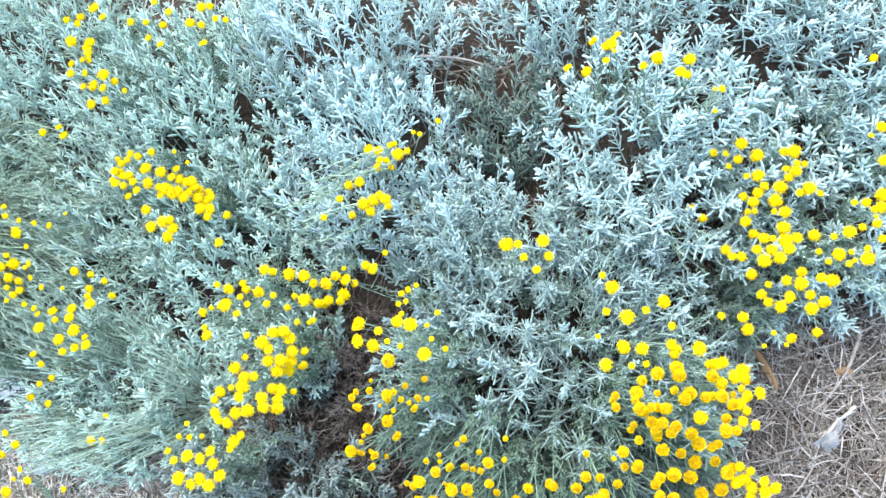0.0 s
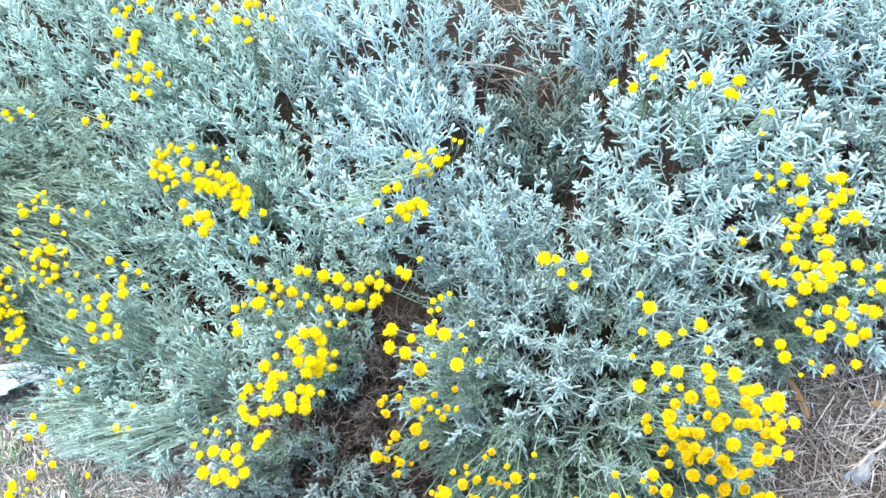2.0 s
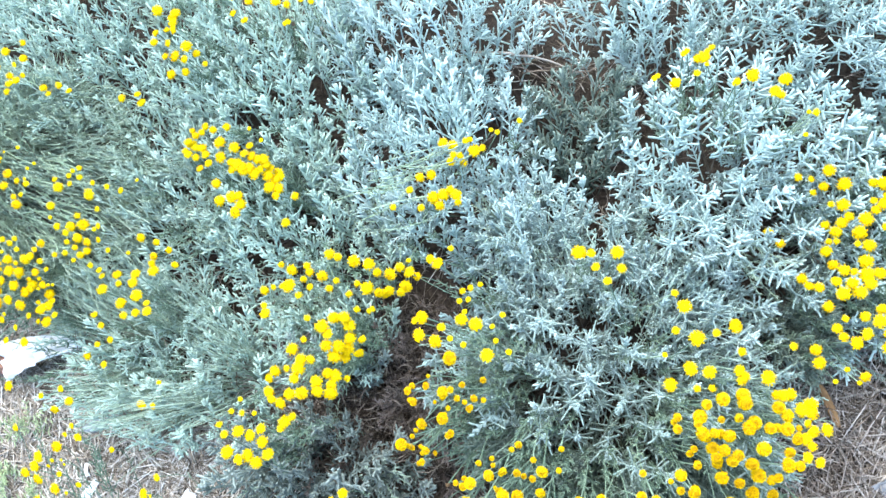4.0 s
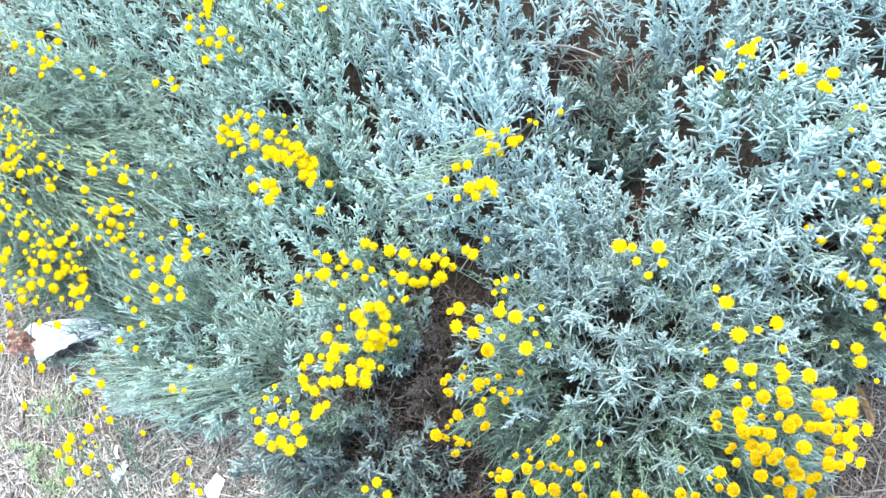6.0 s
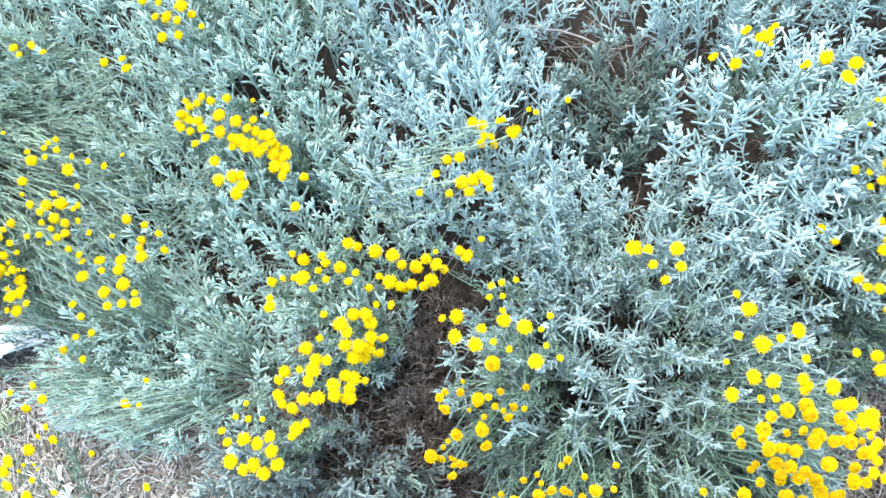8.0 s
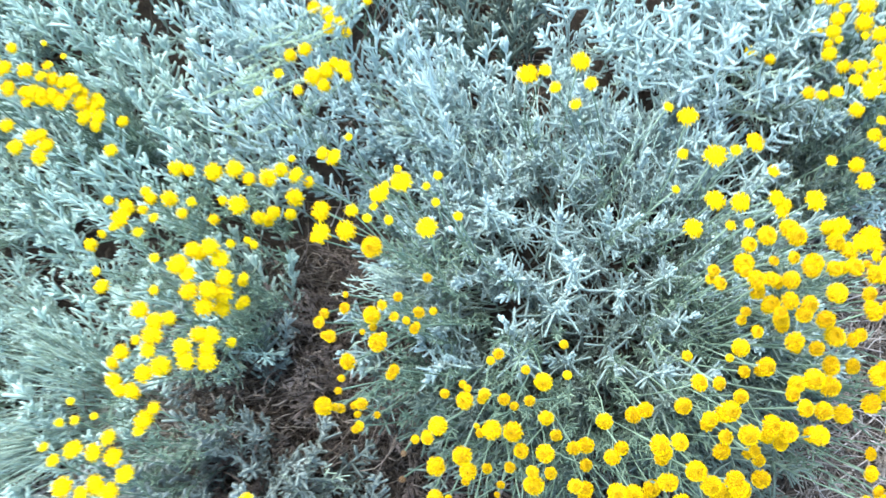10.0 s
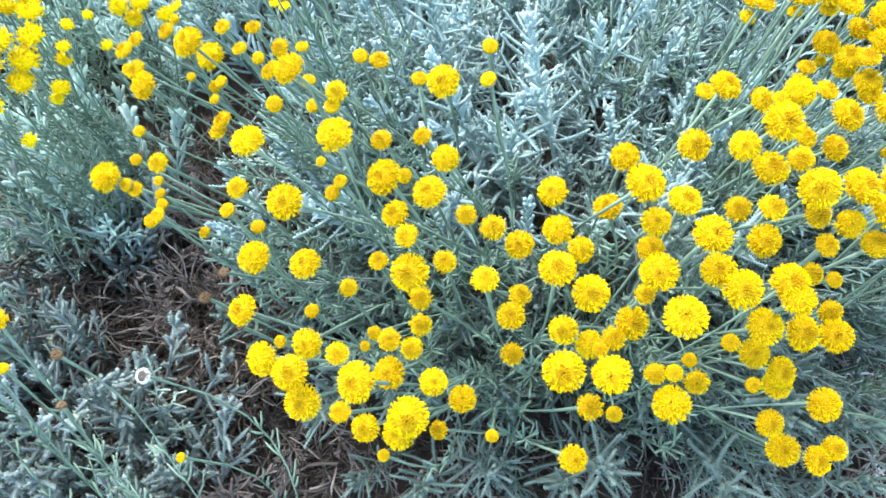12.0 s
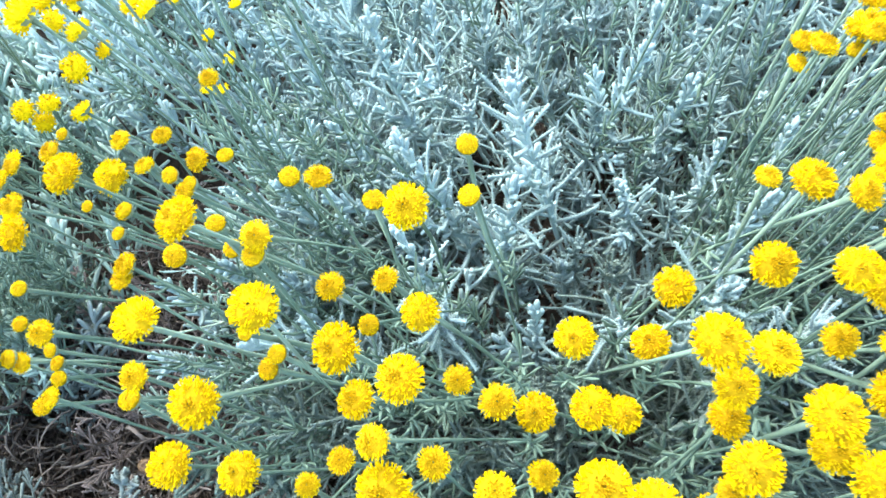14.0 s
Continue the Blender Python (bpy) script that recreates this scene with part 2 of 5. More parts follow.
def shoot_mesh(kind, detail, seed, mat):
    """One leafy shoot that grows from (0, 0, 0) along z."""
    r = random.Random(seed)
    verts, faces, tips = [], [], []
    length, rod = LENGTH[kind], RODS[kind]
    slim = kind in ("stalky", "reed")
    bend = Vector((r.uniform(-1, 1), r.uniform(-1, 1), 0)) * {"stalky": 0.03, "reed": 0.022, "plume": 0.018}.get(kind, 0.012)
    turn = r.uniform(0, 6.28)

    def stem_at(s):
        return Vector((0, 0, length * s)) + bend * s * s

    def leaf(at, axis, lean, size, rad, tip=False, plain=False):
        nonlocal turn
        turn += 2.39996 + r.uniform(-0.45, 0.45)
        side = axis.orthogonal().normalized()
        side.rotate(Matrix.Rotation(turn, 3, axis))
        d0 = side * math.sin(radians(lean)) + axis * math.cos(radians(lean))
        d1 = (d0 + axis * r.uniform(0.0, 0.65) + Vector((r.uniform(-1, 1), r.uniform(-1, 1), r.uniform(-1, 1))) * 0.4).normalized()
        begun = len(faces)
        rod_leaf(verts, faces, at, d0, d1, size, rad * r.uniform(0.88, 1.12), -1 if kind == "reed" else min(detail, 0) if plain else detail, r)
        if tip:
            tips.extend(range(begun, len(faces)))

    axis = Vector((0, 0, 1))
    thick = 0.0008 if slim else 0.00125
    tube(verts, faces, [stem_at(i / 5) for i in range(6)], [thick * (1 - 0.07 * i) for i in range(6)], 5 if detail > 0 else 3)
    if kind == "star":
        for i in range(17):
            f = i / 16
            leaf(stem_at(0.30 + 0.66 * f), axis, 68 - 16 * f + r.uniform(-13, 13), (0.0225 - 0.005 * f) * r.uniform(0.7, 1.2), rod, f > 0.7)
        for i in range(8):
            leaf(stem_at(r.uniform(0.96, 1.0)), axis, r.uniform(8, 56), r.uniform(0.007, 0.0135), rod * 1.08, True)
    elif kind == "plume":
        for i in range(14):
            f = i / 13
            leaf(stem_at(0.25 + 0.72 * f), axis, 46 - 12 * f + r.uniform(-12, 12), (0.0125 + 0.008 * math.sin(math.pi * (0.15 + 0.7 * f))) * r.uniform(0.75, 1.2), rod)
        for i in range(5):
            leaf(stem_at(1.0), axis, r.uniform(4, 42), r.uniform(0.009, 0.0155), rod * 1.06, True)
        # short side twigs fork off below the tip
        for i in range(3):
            s = r.uniform(0.3, 0.74)
            a, lean = r.uniform(0, 6.28), radians(r.uniform(30, 48))
            d = Vector((math.cos(a) * math.sin(lean), math.sin(a) * math.sin(lean), math.cos(lean)))
            at, long = stem_at(s), r.uniform(0.018, 0.032)
            tube(verts, faces, [at, at + d * long * 0.5, at + d * long], [0.0009, 0.0008, 0.0007], 3)
            for k in range(5):
                leaf(at + d * long * (0.35 + 0.16 * k), d, 46 + r.uniform(-14, 14), r.uniform(0.007, 0.011), rod * 0.95)
            for k in range(2):
                leaf(at + d * long, d, r.uniform(4, 36), r.uniform(0.007, 0.011), rod, True)
    elif kind == "rosette":
        for i in range(13):
            f = i / 12
            leaf(stem_at(0.34 + 0.5 * f), axis, 64 - 12 * f + r.uniform(-15, 12), (0.030 - 0.006 * f) * r.uniform(0.65, 1.15), rod)
        for i in range(10):
            leaf(stem_at(r.uniform(0.42, 0.92)), axis, r.uniform(22, 50), r.uniform(0.0045, 0.008), rod * 1.05)
        for i in range(8):
            leaf(stem_at(0.85 + 0.13 * i / 7), axis, 54 - 2.5 * i + r.uniform(-12, 12), r.uniform(0.010, 0.016), rod, i > 3)
        for i in range(8):
            leaf(stem_at(r.uniform(0.96, 1.0)), axis, r.uniform(4, 44), r.uniform(0.0045, 0.0085), rod * 1.12, True)
    elif kind == "spire":
        # long toothed leaves stand off below, short blunt ones crowd up the stem
        for i in range(15):
            f = i / 14
            leaf(stem_at(0.26 + 0.58 * f), axis, 64 - 8 * f + r.uniform(-16, 14), (0.026 - 0.007 * f) * r.uniform(0.7, 1.15), rod * 1.15)
        for i in range(38):
            f = i / 37
            leaf(stem_at(0.34 + 0.62 * f), axis, 36 - 10 * f + r.uniform(-12, 16), (0.0095 - 0.003 * f) * r.uniform(0.7, 1.25), rod, f > 0.5, True)
        for i in range(7):
            leaf(stem_at(r.uniform(0.96, 1.0)), axis, r.uniform(3, 34), r.uniform(0.005, 0.008), rod * 1.1, True, True)
        for i in range(2):
            s = r.uniform(0.4, 0.62)
            a, lean = r.uniform(0, 6.28), radians(r.uniform(26, 40))
            d = Vector((math.cos(a) * math.sin(lean), math.sin(a) * math.sin(lean), math.cos(lean)))
            at, long = stem_at(s), r.uniform(0.022, 0.034)
            tube(verts, faces, [at, at + d * long * 0.5, at + d * long], [0.0010, 0.0009, 0.0008], 3)
            for k in range(9):
                leaf(at + d * long * (0.25 + 0.085 * k), d, 36 + r.uniform(-12, 14), r.uniform(0.006, 0.009), rod, k > 4, True)
            for k in range(3):
                leaf(at + d * long, d, r.uniform(3, 32), r.uniform(0.005, 0.008), rod * 1.08, True, True)
    elif kind == "stalky":
        for i in range(18):
            f = i / 17
            leaf(stem_at(0.2 + 0.78 * f ** 0.85), axis, 40 + r.uniform(-18, 18), (0.015 - 0.007 * f) * r.uniform(0.6, 1.2), rod)
    else:
        for i in range(3):
            leaf(stem_at(r.uniform(0.1, 0.9)), axis, r.uniform(6, 20), 0.012 * r.uniform(0.6, 1.2), rod)
    if slim:
        own, n = len(faces), len(verts)
        for k in range(2 if kind == "stalky" else 7):
            stray = 0.16 if kind == "stalky" else 0.1
            turned = Euler((r.uniform(-stray, stray), r.uniform(-stray, stray), r.uniform(1.5, 4))).to_matrix() * r.uniform(0.72, 1.05)
            shift = Vector((r.uniform(-1, 1), r.uniform(-1, 1), 0)) * (0.008 if kind == "stalky" else 0.016)
            verts.extend([turned @ v + shift for v in verts[:n]])
            faces.extend([tuple(i + n * (k + 1) for i in f) for f in faces[:own]])
    slots = [0] * len(faces)
    for i in tips:
        slots[i] = 1
    return mesh("leafy_shoot", verts, faces, [mat, FELT_TIP if mat is FELT_BLUE else mat], slots)


LEAF_COLOURS = {"silver": FELT, "sage": FELT_SAGE, "green": FELT_GREEN, "shade_grey": FELT_SHADE, "blue": FELT_BLUE, "dim": FELT_DIM, "dead": FELT_DEAD}


@functools.lru_cache(maxsize=None)
def shoots(kind, detail, colour):
    """Six shoots of one look, shared by all that are alike."""
    return [shoot_mesh(kind, detail, 11 * v + 3, LEAF_COLOURS[colour]) for v in range(6)]


# ---- flower heads, one unit across, seated on the stalk at the origin ----
def head_mesh(kind, fine, seed):
    r = random.Random(seed)
    verts, faces, slots = [], [], []

    def dome(radius, low, high, rings, sides, slot, dent=0.0):
        """A turned body from polar angle low (top) to high."""
        start = len(verts)
        for i in range(rings + 1):
            a = radians(low + (high - low) * i / rings)
            rr = radius[0] * math.sin(a)
            zz = radius[1] * math.cos(a) - dent * max(0, 1 - rr / (radius[0] * 0.45))
            for k in range(sides):
                t = math.tau * k / sides
                verts.append((rr * math.cos(t), rr * math.sin(t), zz + lift))
            if i:
                for k in range(sides):
                    l = (k + 1) % sides
                    faces.append((start + (i - 1) * sides + k, start + i * sides + k, start + i * sides + l, start + (i - 1) * sides + l))
                    slots.append(slot)

    sides = 12 if fine else 8
    lift = 0.30
    body = {"open": (0.41, 0.29), "half": (0.42, 0.28), "bud": (0.43, 0.31)}.get(kind, (0.42, 0.24))
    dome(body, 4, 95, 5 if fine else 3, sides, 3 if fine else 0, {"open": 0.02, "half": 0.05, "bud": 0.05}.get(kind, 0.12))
    dome((body[0] * (1.07 if kind == "bud" else 0.9), 0.34 if kind == "bud" else 0.29), 90, 176, 4 if fine else 2, sides, 2)
    number, reach = {"open": (400, 106), "half": (250, 97), "bud": (110, 84)}.get(kind, (80, 92))
    if kind == "husk":
        number, reach = 210, 112
    if not fine:
        number = number // 6
    centre = {"open": (0.0, 0.21, 0.26, 0.17)[seed // 5 % 4], "half": 0.36, "bud": 0.94}.get(kind, 0.9)
    for i in range(number):
        z = 1 - (i + 0.5) / number * (1 - math.cos(radians(reach)))
        a, t = math.acos(max(-1, min(1, z))), 2.39996 * i + r.uniform(-0.25, 0.25)
        f = a / radians(reach)
        clump = noise.noise(Vector((math.cos(t) * 4.5 * (0.3 + f), math.sin(t) * 4.5 * (0.3 + f), f * 4 + seed)))
        disc = f < centre
        if kind == "husk" and f < 0.45:
            continue
        if disc:
            # tight unopened florets, domed towards the middle
            grow, wide, slot = 0.02 + 0.03 * (1 - f / centre) + 0.012 * r.random(), 0.026, 0 if kind == "bud" and f > 0.35 or not fine and f > 0.3 else 1
        elif fine and (centre and f < centre + 0.075 and r.random() < 0.9 or r.random() < 0.05 or clump < -0.25):
            continue
        else:
            grow, wide, slot = 0.04 + 0.04 * clump + r.uniform(-0.02, 0.025), r.uniform(0.016, 0.024), 0
        if kind == "husk":
            # papery bracts round the empty cup
            grow, wide, slot = 0.07 + 0.03 * r.random(), 0.05, 0
        if not fine:
            wide *= 2.4
            grow = grow * 1.5 + 0.02
        out = Vector((math.sin(a) * math.cos(t), math.sin(a) * math.sin(t), math.cos(a)))
        p = Vector((out.x * body[0], out.y * body[0], out.z * body[1] + lift))
        stray = 0.1 if disc else 0.42
        d = (out + Vector((r.uniform(-stray, stray), r.uniform(-stray, stray), 0.12 + r.uniform(-stray, stray) * 0.6))).normalized()
        u = d.orthogonal().normalized()
        v = d.cross(u)
        start, n = len(verts), 3
        rings = ((-0.03, 0.6), (grow, 1.0 if disc else 0.7), (grow + 0.022, 0.5 if disc else 1.25))
        for ring, (h, w) in enumerate(rings):
            for k in range(n):
                b = math.tau * k / n + 0.5 * ring + i
                far = w if disc or ring < 2 else w * r.uniform(0.6, 1.3)
                verts.append(p + d * (h + (0 if disc or ring < 2 else r.uniform(-0.012, 0.022))) + (u * math.cos(b) + v * math.sin(b)) * wide * far)
        verts.append(p + d * (grow + (0.026 if disc else 0.006)))
        for k in range(n):
            l = (k + 1) % n
            faces.append((start + k, start + l, start + n + l, start + n + k))
            faces.append((start + n + k, start + n + l, start + 2 * n + l, start + 2 * n + k))
            faces.append((start + 2 * n + k, start + 2 * n + l, start + 3 * n))
            slots.extend((slot, slot, slot))
        if fine and kind in ("open", "half") and not disc and r.random() < 0.5:
            # a thin forked style stands out of the floret
            root, tip = len(verts), p + d * (grow + r.uniform(0.045, 0.075)) + u * r.uniform(-0.02, 0.02)
            verts.extend((p + d * grow + u * 0.007, p + d * grow + v * 0.007, p + d * grow - u * 0.007, tip))
            faces.extend(((root, root + 1, root + 3), (root + 1, root + 2, root + 3), (root + 2, root, root + 3)))
            slots.extend((0, 0, 0))
    mats = {"spent": [SPENT, SPENT, HUSK, SPENT], "husk": [HUSK, HUSK, HUSK, WOOD]}.get(kind, [YELLOW, ORANGE, CUP, OCHRE_GAP])
    return mesh("flower_head", verts, faces, mats, slots, False)


HEADS = {(k, f): [head_mesh(k, f, 5 * v + 1) for v in range(4)] for k in ("open", "half", "bud", "spent", "husk") for f in (True, False)}


# ---- the ground ----
def ground_height(x, y):
    h = 0.012 * noise.noise(Vector((x * 6, y * 6, 3))) + 0.004 * noise.noise(Vector((x * 28, y * 28, 8)))
    return h * max(0.0, 1 - (abs(x) + abs(y)) / 4)


def build_ground():
    steps = [-400, -120, -40, -14, -6, -3, -1.8] + [-1.3 + 0.02 * i for i in range(131)] + [1.8, 3, 6, 14, 40, 120, 400]
    n = len(steps)
    verts = [(x, y + 0.2, ground_height(x, y + 0.2)) for y in steps for x in steps]
    faces = [(j * n + i, j * n + i + 1, j * n + n + i + 1, j * n + n + i) for j in range(n - 1) for i in range(n - 1)]
    tagged(new("ground", mesh("ground", verts, faces, [SOIL])), "dry brown soil strewn with straw and needles", "ground", kind="structure")


build_ground()

# ---- shrubs: name of the look, centre, half widths, height, leaf colour ----
SHRUBS = [
    # key, x, y, rx, ry, height, shoot kind, colour, spacing, green stalky shoots, label
    ("main", 0.15, 0.207, 0.215, 0.21, 0.205, "rosette", "blue", 0.0315, 70, "silver-grey cotton lavender shrub ringed with yellow button flowers"),
    ("right_back", 0.277, 0.455, 0.15, 0.178, 0.215, "star", "silver", 0.029, 12, "bright silver cotton lavender shrub with few yellow buttons"),
    ("right", 0.49, 0.425, 0.155, 0.155, 0.11, "star", "silver", 0.027, 60, "low silver-grey cotton lavender with many yellow button flowers"),
    ("gap_right", 0.375, 0.305, 0.06, 0.06, 0.10, "stalky", "shade_grey", 0.021, 10, "low grey-green cotton lavender filling a gap beside straw"),
    ("middle", 0.042, 0.385, 0.078, 0.09, 0.17, "plume", "silver", 0.0275, 14, "small grey cotton lavender shrub between larger ones"),
    ("back_middle", -0.09, 0.475, 0.135, 0.14, 0.19, "plume", "silver", 0.03, 0, "upright feathery silver cotton lavender shrub"),
    ("back", -0.15, 0.69, 0.17, 0.14, 0.18, "plume", "silver", 0.03, 0, "feathery silver-grey cotton lavender shrub without flowers"),
    # darkened leaf colour stands in for the shade this shrub sits in
    ("small_back", 0.08, 0.545, 0.07, 0.07, 0.10, "plume", "shade_grey", 0.026, 0, "small blue-grey cotton lavender shrub in shade"),
    ("back_right", 0.36, 0.715, 0.15, 0.12, 0.16, "star", "silver", 0.0265, 0, "silver cotton lavender shrub without flowers"),
    ("far_back", 0.15, 0.71, 0.11, 0.09, 0.15, "plume", "silver", 0.03, 0, "feathery pale cotton lavender shrub without flowers"),
    ("top_right", 0.555, 0.625, 0.14, 0.12, 0.15, "star", "silver", 0.0265, 0, "pale silver cotton lavender shrub with a single bud"),
    ("left_back", -0.37, 0.58, 0.165, 0.16, 0.15, "plume", "sage", 0.029, 0, "silver cotton lavender shrub with a bunch of yellow buttons"),
    ("left_middle", -0.28, 0.36, 0.16, 0.13, 0.15, "plume", "sage", 0.029, 16, "silver-grey cotton lavender with bunched yellow button flowers"),
    ("left_low", -0.21, 0.218, 0.088, 0.064, 0.155, "plume", "sage", 0.0255, 34, "grey cotton lavender thick with yellow button flowers"),
    ("front_left", -0.195, 0.03, 0.15, 0.08, 0.145, "plume", "dim", 0.0255, 10, "low grey cotton lavender with a few yellow buttons"),
    ("far_left", -0.70, 0.36, 0.23, 0.19, 0.12, "reed", "green", 0.0175, 70, "grey-green cotton lavender crowded with small yellow buttons"),
    ("low_left", -0.46, 0.16, 0.19, 0.12, 0.085, "plume", "sage", 0.027, 60, "sprawling silver cotton lavender with scattered yellow buttons"),
    ("left_gap", -0.48, 0.39, 0.11, 0.13, 0.11, "plume", "sage", 0.029, 16, "silver cotton lavender with a few yellow buttons"),
    ("far_back_left", -0.68, 0.64, 0.27, 0.16, 0.11, "plume", "sage", 0.029, 18, "silver-green cotton lavender with loose yellow buttons"),
]


# ---- flowers: x, y, height in millimetres, breadth in tenths of a millimetre ----
FLOWERS = []


def flowers(rows, kind=""):
    FLOWERS.extend((*row, kind) for row in rows)


flowers([
    (-677, 90, 113, 104), (-728, 101, 113, 157), (-718, 136, 112, 116), (-717, 162, 120, 146), (-676, 174, 120, 104), (-698, 175, 120, 167), (-701, 185, 121, 160), (-725, 194, 132, 131),
    (-680, 196, 129, 171), (-700, 212, 132, 96), (-681, 214, 131, 130), (-729, 227, 134, 194), (-679, 228, 132, 137), (-688, 233, 133, 96), (-714, 239, 147, 136), (-686, 242, 145, 88),
    (-690, 264, 148, 170), (-704, 280, 150, 95), (-735, 285, 150, 205), (-703, 290, 151, 95), (-694, 296, 151, 88), (-722, 301, 152, 102), (-732, 307, 152, 89), (-688, 312, 153, 88),
])
flowers([
    (-743, 324, 153, 206), (-700, 326, 154, 95), (-718, 326, 153, 75), (-750, 349, 154, 103), (-710, 350, 155, 143), (-694, 354, 156, 95), (-738, 357, 154, 172), (-682, 359, 156, 122),
    (-725, 364, 155, 123), (-717, 373, 156, 89), (-681, 377, 155, 129), (-736, 383, 152, 165), (-710, 494, 154, 104), (-758, 497, 155, 112), (-709, 506, 154, 118), (-700, 512, 153, 117),
    (-712, 518, 153, 104), (-693, 521, 150, 83), (-735, 528, 153, 118), (-796, 529, 154, 106), (-766, 535, 154, 133), (-711, 536, 150, 84), (-745, 539, 150, 84), (-695, 545, 153, 118),
])
flowers([
    (-797, 552, 154, 71), (-726, 553, 154, 125), (-701, 568, 153, 97), (-565, -57, 120, 139), (-542, -37, 120, 188), (-568, -28, 123, 149), (-589, -23, 123, 140), (-539, -17, 121, 89),
    (-575, -12, 125, 169), (-569, 2, 129, 168), (-550, 18, 122, 179), (-662, 29, 117, 123), (-622, 31, 118, 101), (-526, 33, 115, 110), (-545, 34, 117, 80), (-540, 46, 113, 90),
    (-573, 63, 110, 122), (-557, 76, 105, 122), (-598, 78, 111, 92), (-650, 84, 113, 144), (-572, 91, 107, 102), (-544, 141, 101, 133), (-669, 145, 113, 94), (-636, 147, 116, 134),
])
flowers([
    (-653, 166, 118, 93), (-605, 180, 118, 184), (-613, 197, 122, 157), (-645, 198, 126, 178), (-665, 203, 128, 137), (-603, 203, 121, 163), (-641, 217, 126, 157), (-610, 218, 116, 172),
    (-658, 224, 130, 185), (-632, 228, 126, 150), (-614, 230, 128, 115), (-659, 243, 143, 183), (-645, 244, 141, 142), (-622, 246, 137, 115), (-604, 252, 139, 74), (-661, 259, 146, 135),
    (-635, 262, 145, 148), (-611, 262, 145, 94), (-529, 265, 149, 85), (-626, 267, 147, 114), (-555, 269, 150, 72), (-585, 273, 151, 79), (-649, 274, 148, 81), (-542, 277, 155, 104),
])
flowers([
    (-567, 277, 154, 85), (-619, 277, 150, 80), (-660, 281, 150, 94), (-530, 283, 159, 104), (-673, 285, 150, 88), (-608, 286, 153, 113), (-550, 286, 158, 85), (-653, 288, 151, 81),
    (-564, 292, 158, 79), (-532, 295, 160, 110), (-547, 299, 160, 137), (-567, 304, 160, 98), (-583, 311, 159, 99), (-558, 313, 163, 137), (-539, 317, 164, 162), (-595, 322, 160, 66),
    (-550, 328, 165, 85), (-656, 335, 156, 134), (-598, 338, 160, 119), (-662, 345, 157, 88), (-650, 349, 158, 74), (-529, 357, 176, 154), (-589, 364, 163, 138), (-645, 365, 158, 94),
])
flowers([
    (-662, 368, 157, 88), (-570, 370, 166, 79), (-533, 374, 169, 78), (-597, 374, 163, 79), (-556, 380, 167, 85), (-575, 381, 164, 85), (-650, 387, 156, 54), (-571, 388, 164, 72),
    (-562, 393, 164, 79), (-637, 394, 160, 54), (-646, 497, 149, 89), (-541, 503, 132, 116), (-613, 503, 150, 88), (-656, 505, 149, 110), (-630, 510, 151, 109), (-510, -27, 117, 89),
    (-389, -11, 154, 138), (-475, 24, 110, 89), (-449, 87, 99, 140), (-425, 90, 110, 89), (-412, 124, 127, 77), (-507, 134, 114, 100), (-518, 160, 120, 90), (-481, 171, 146, 97),
])
flowers([
    (-497, 188, 148, 97), (-516, 200, 140, 98), (-457, 206, 162, 104), (-434, 212, 171, 112), (-412, 216, 180, 129), (-466, 221, 159, 146), (-419, 226, 174, 87), (-433, 234, 177, 173),
    (-505, 235, 148, 150), (-473, 246, 161, 89), (-449, 249, 166, 132), (-505, 253, 153, 91), (-479, 257, 159, 122), (-508, 260, 157, 90), (-456, 261, 153, 141), (-433, 268, 150, 147),
    (-440, 278, 146, 103), (-422, 281, 121, 105), (-504, 288, 152, 84), (-441, 288, 143, 110), (-479, 288, 144, 65), (-425, 299, 136, 97), (-516, 300, 159, 84), (-442, 307, 141, 97),
])
flowers([
    (-468, 311, 138, 131), (-523, 313, 162, 71), (-518, 318, 162, 91), (-521, 340, 166, 77), (-496, 369, 159, 91), (-513, 371, 166, 78), (-484, 387, 146, 59), (-387, 409, 157, 103),
    (-401, 425, 148, 103), (-382, 428, 157, 111), (-417, 429, 142, 120), (-427, 435, 134, 99), (-391, 437, 153, 128), (-412, 441, 135, 106), (-425, 447, 124, 140), (-426, 448, 133, 122),
    (-411, 456, 142, 106), (-397, 459, 151, 97), (-419, 463, 139, 85), (-390, 466, 156, 104), (-515, 501, 124, 130), (-519, 511, 130, 102), (-460, 537, 147, 132), (-439, 542, 147, 119),
])
flowers([
    (-405, 551, 158, 84), (-439, 557, 155, 111), (-472, 561, 150, 99), (-457, 562, 150, 178), (-418, 563, 162, 110), (-425, 567, 176, 160), (-468, 578, 155, 99), (-491, 579, 153, 115),
    (-490, 592, 154, 107), (-460, 594, 159, 85), (-472, 596, 157, 86), (-461, 598, 160, 106), (-463, 606, 159, 152), (-470, 613, 157, 92), (-463, 619, 158, 168), (-375, 622, 161, 98),
    (-494, 624, 154, 154), (-381, 644, 160, 98), (-403, 645, 161, 106), (-487, 649, 154, 100), (-506, 656, 152, 101), (-450, 657, 154, 108), (-484, 659, 153, 108), (-465, 671, 153, 170),
])
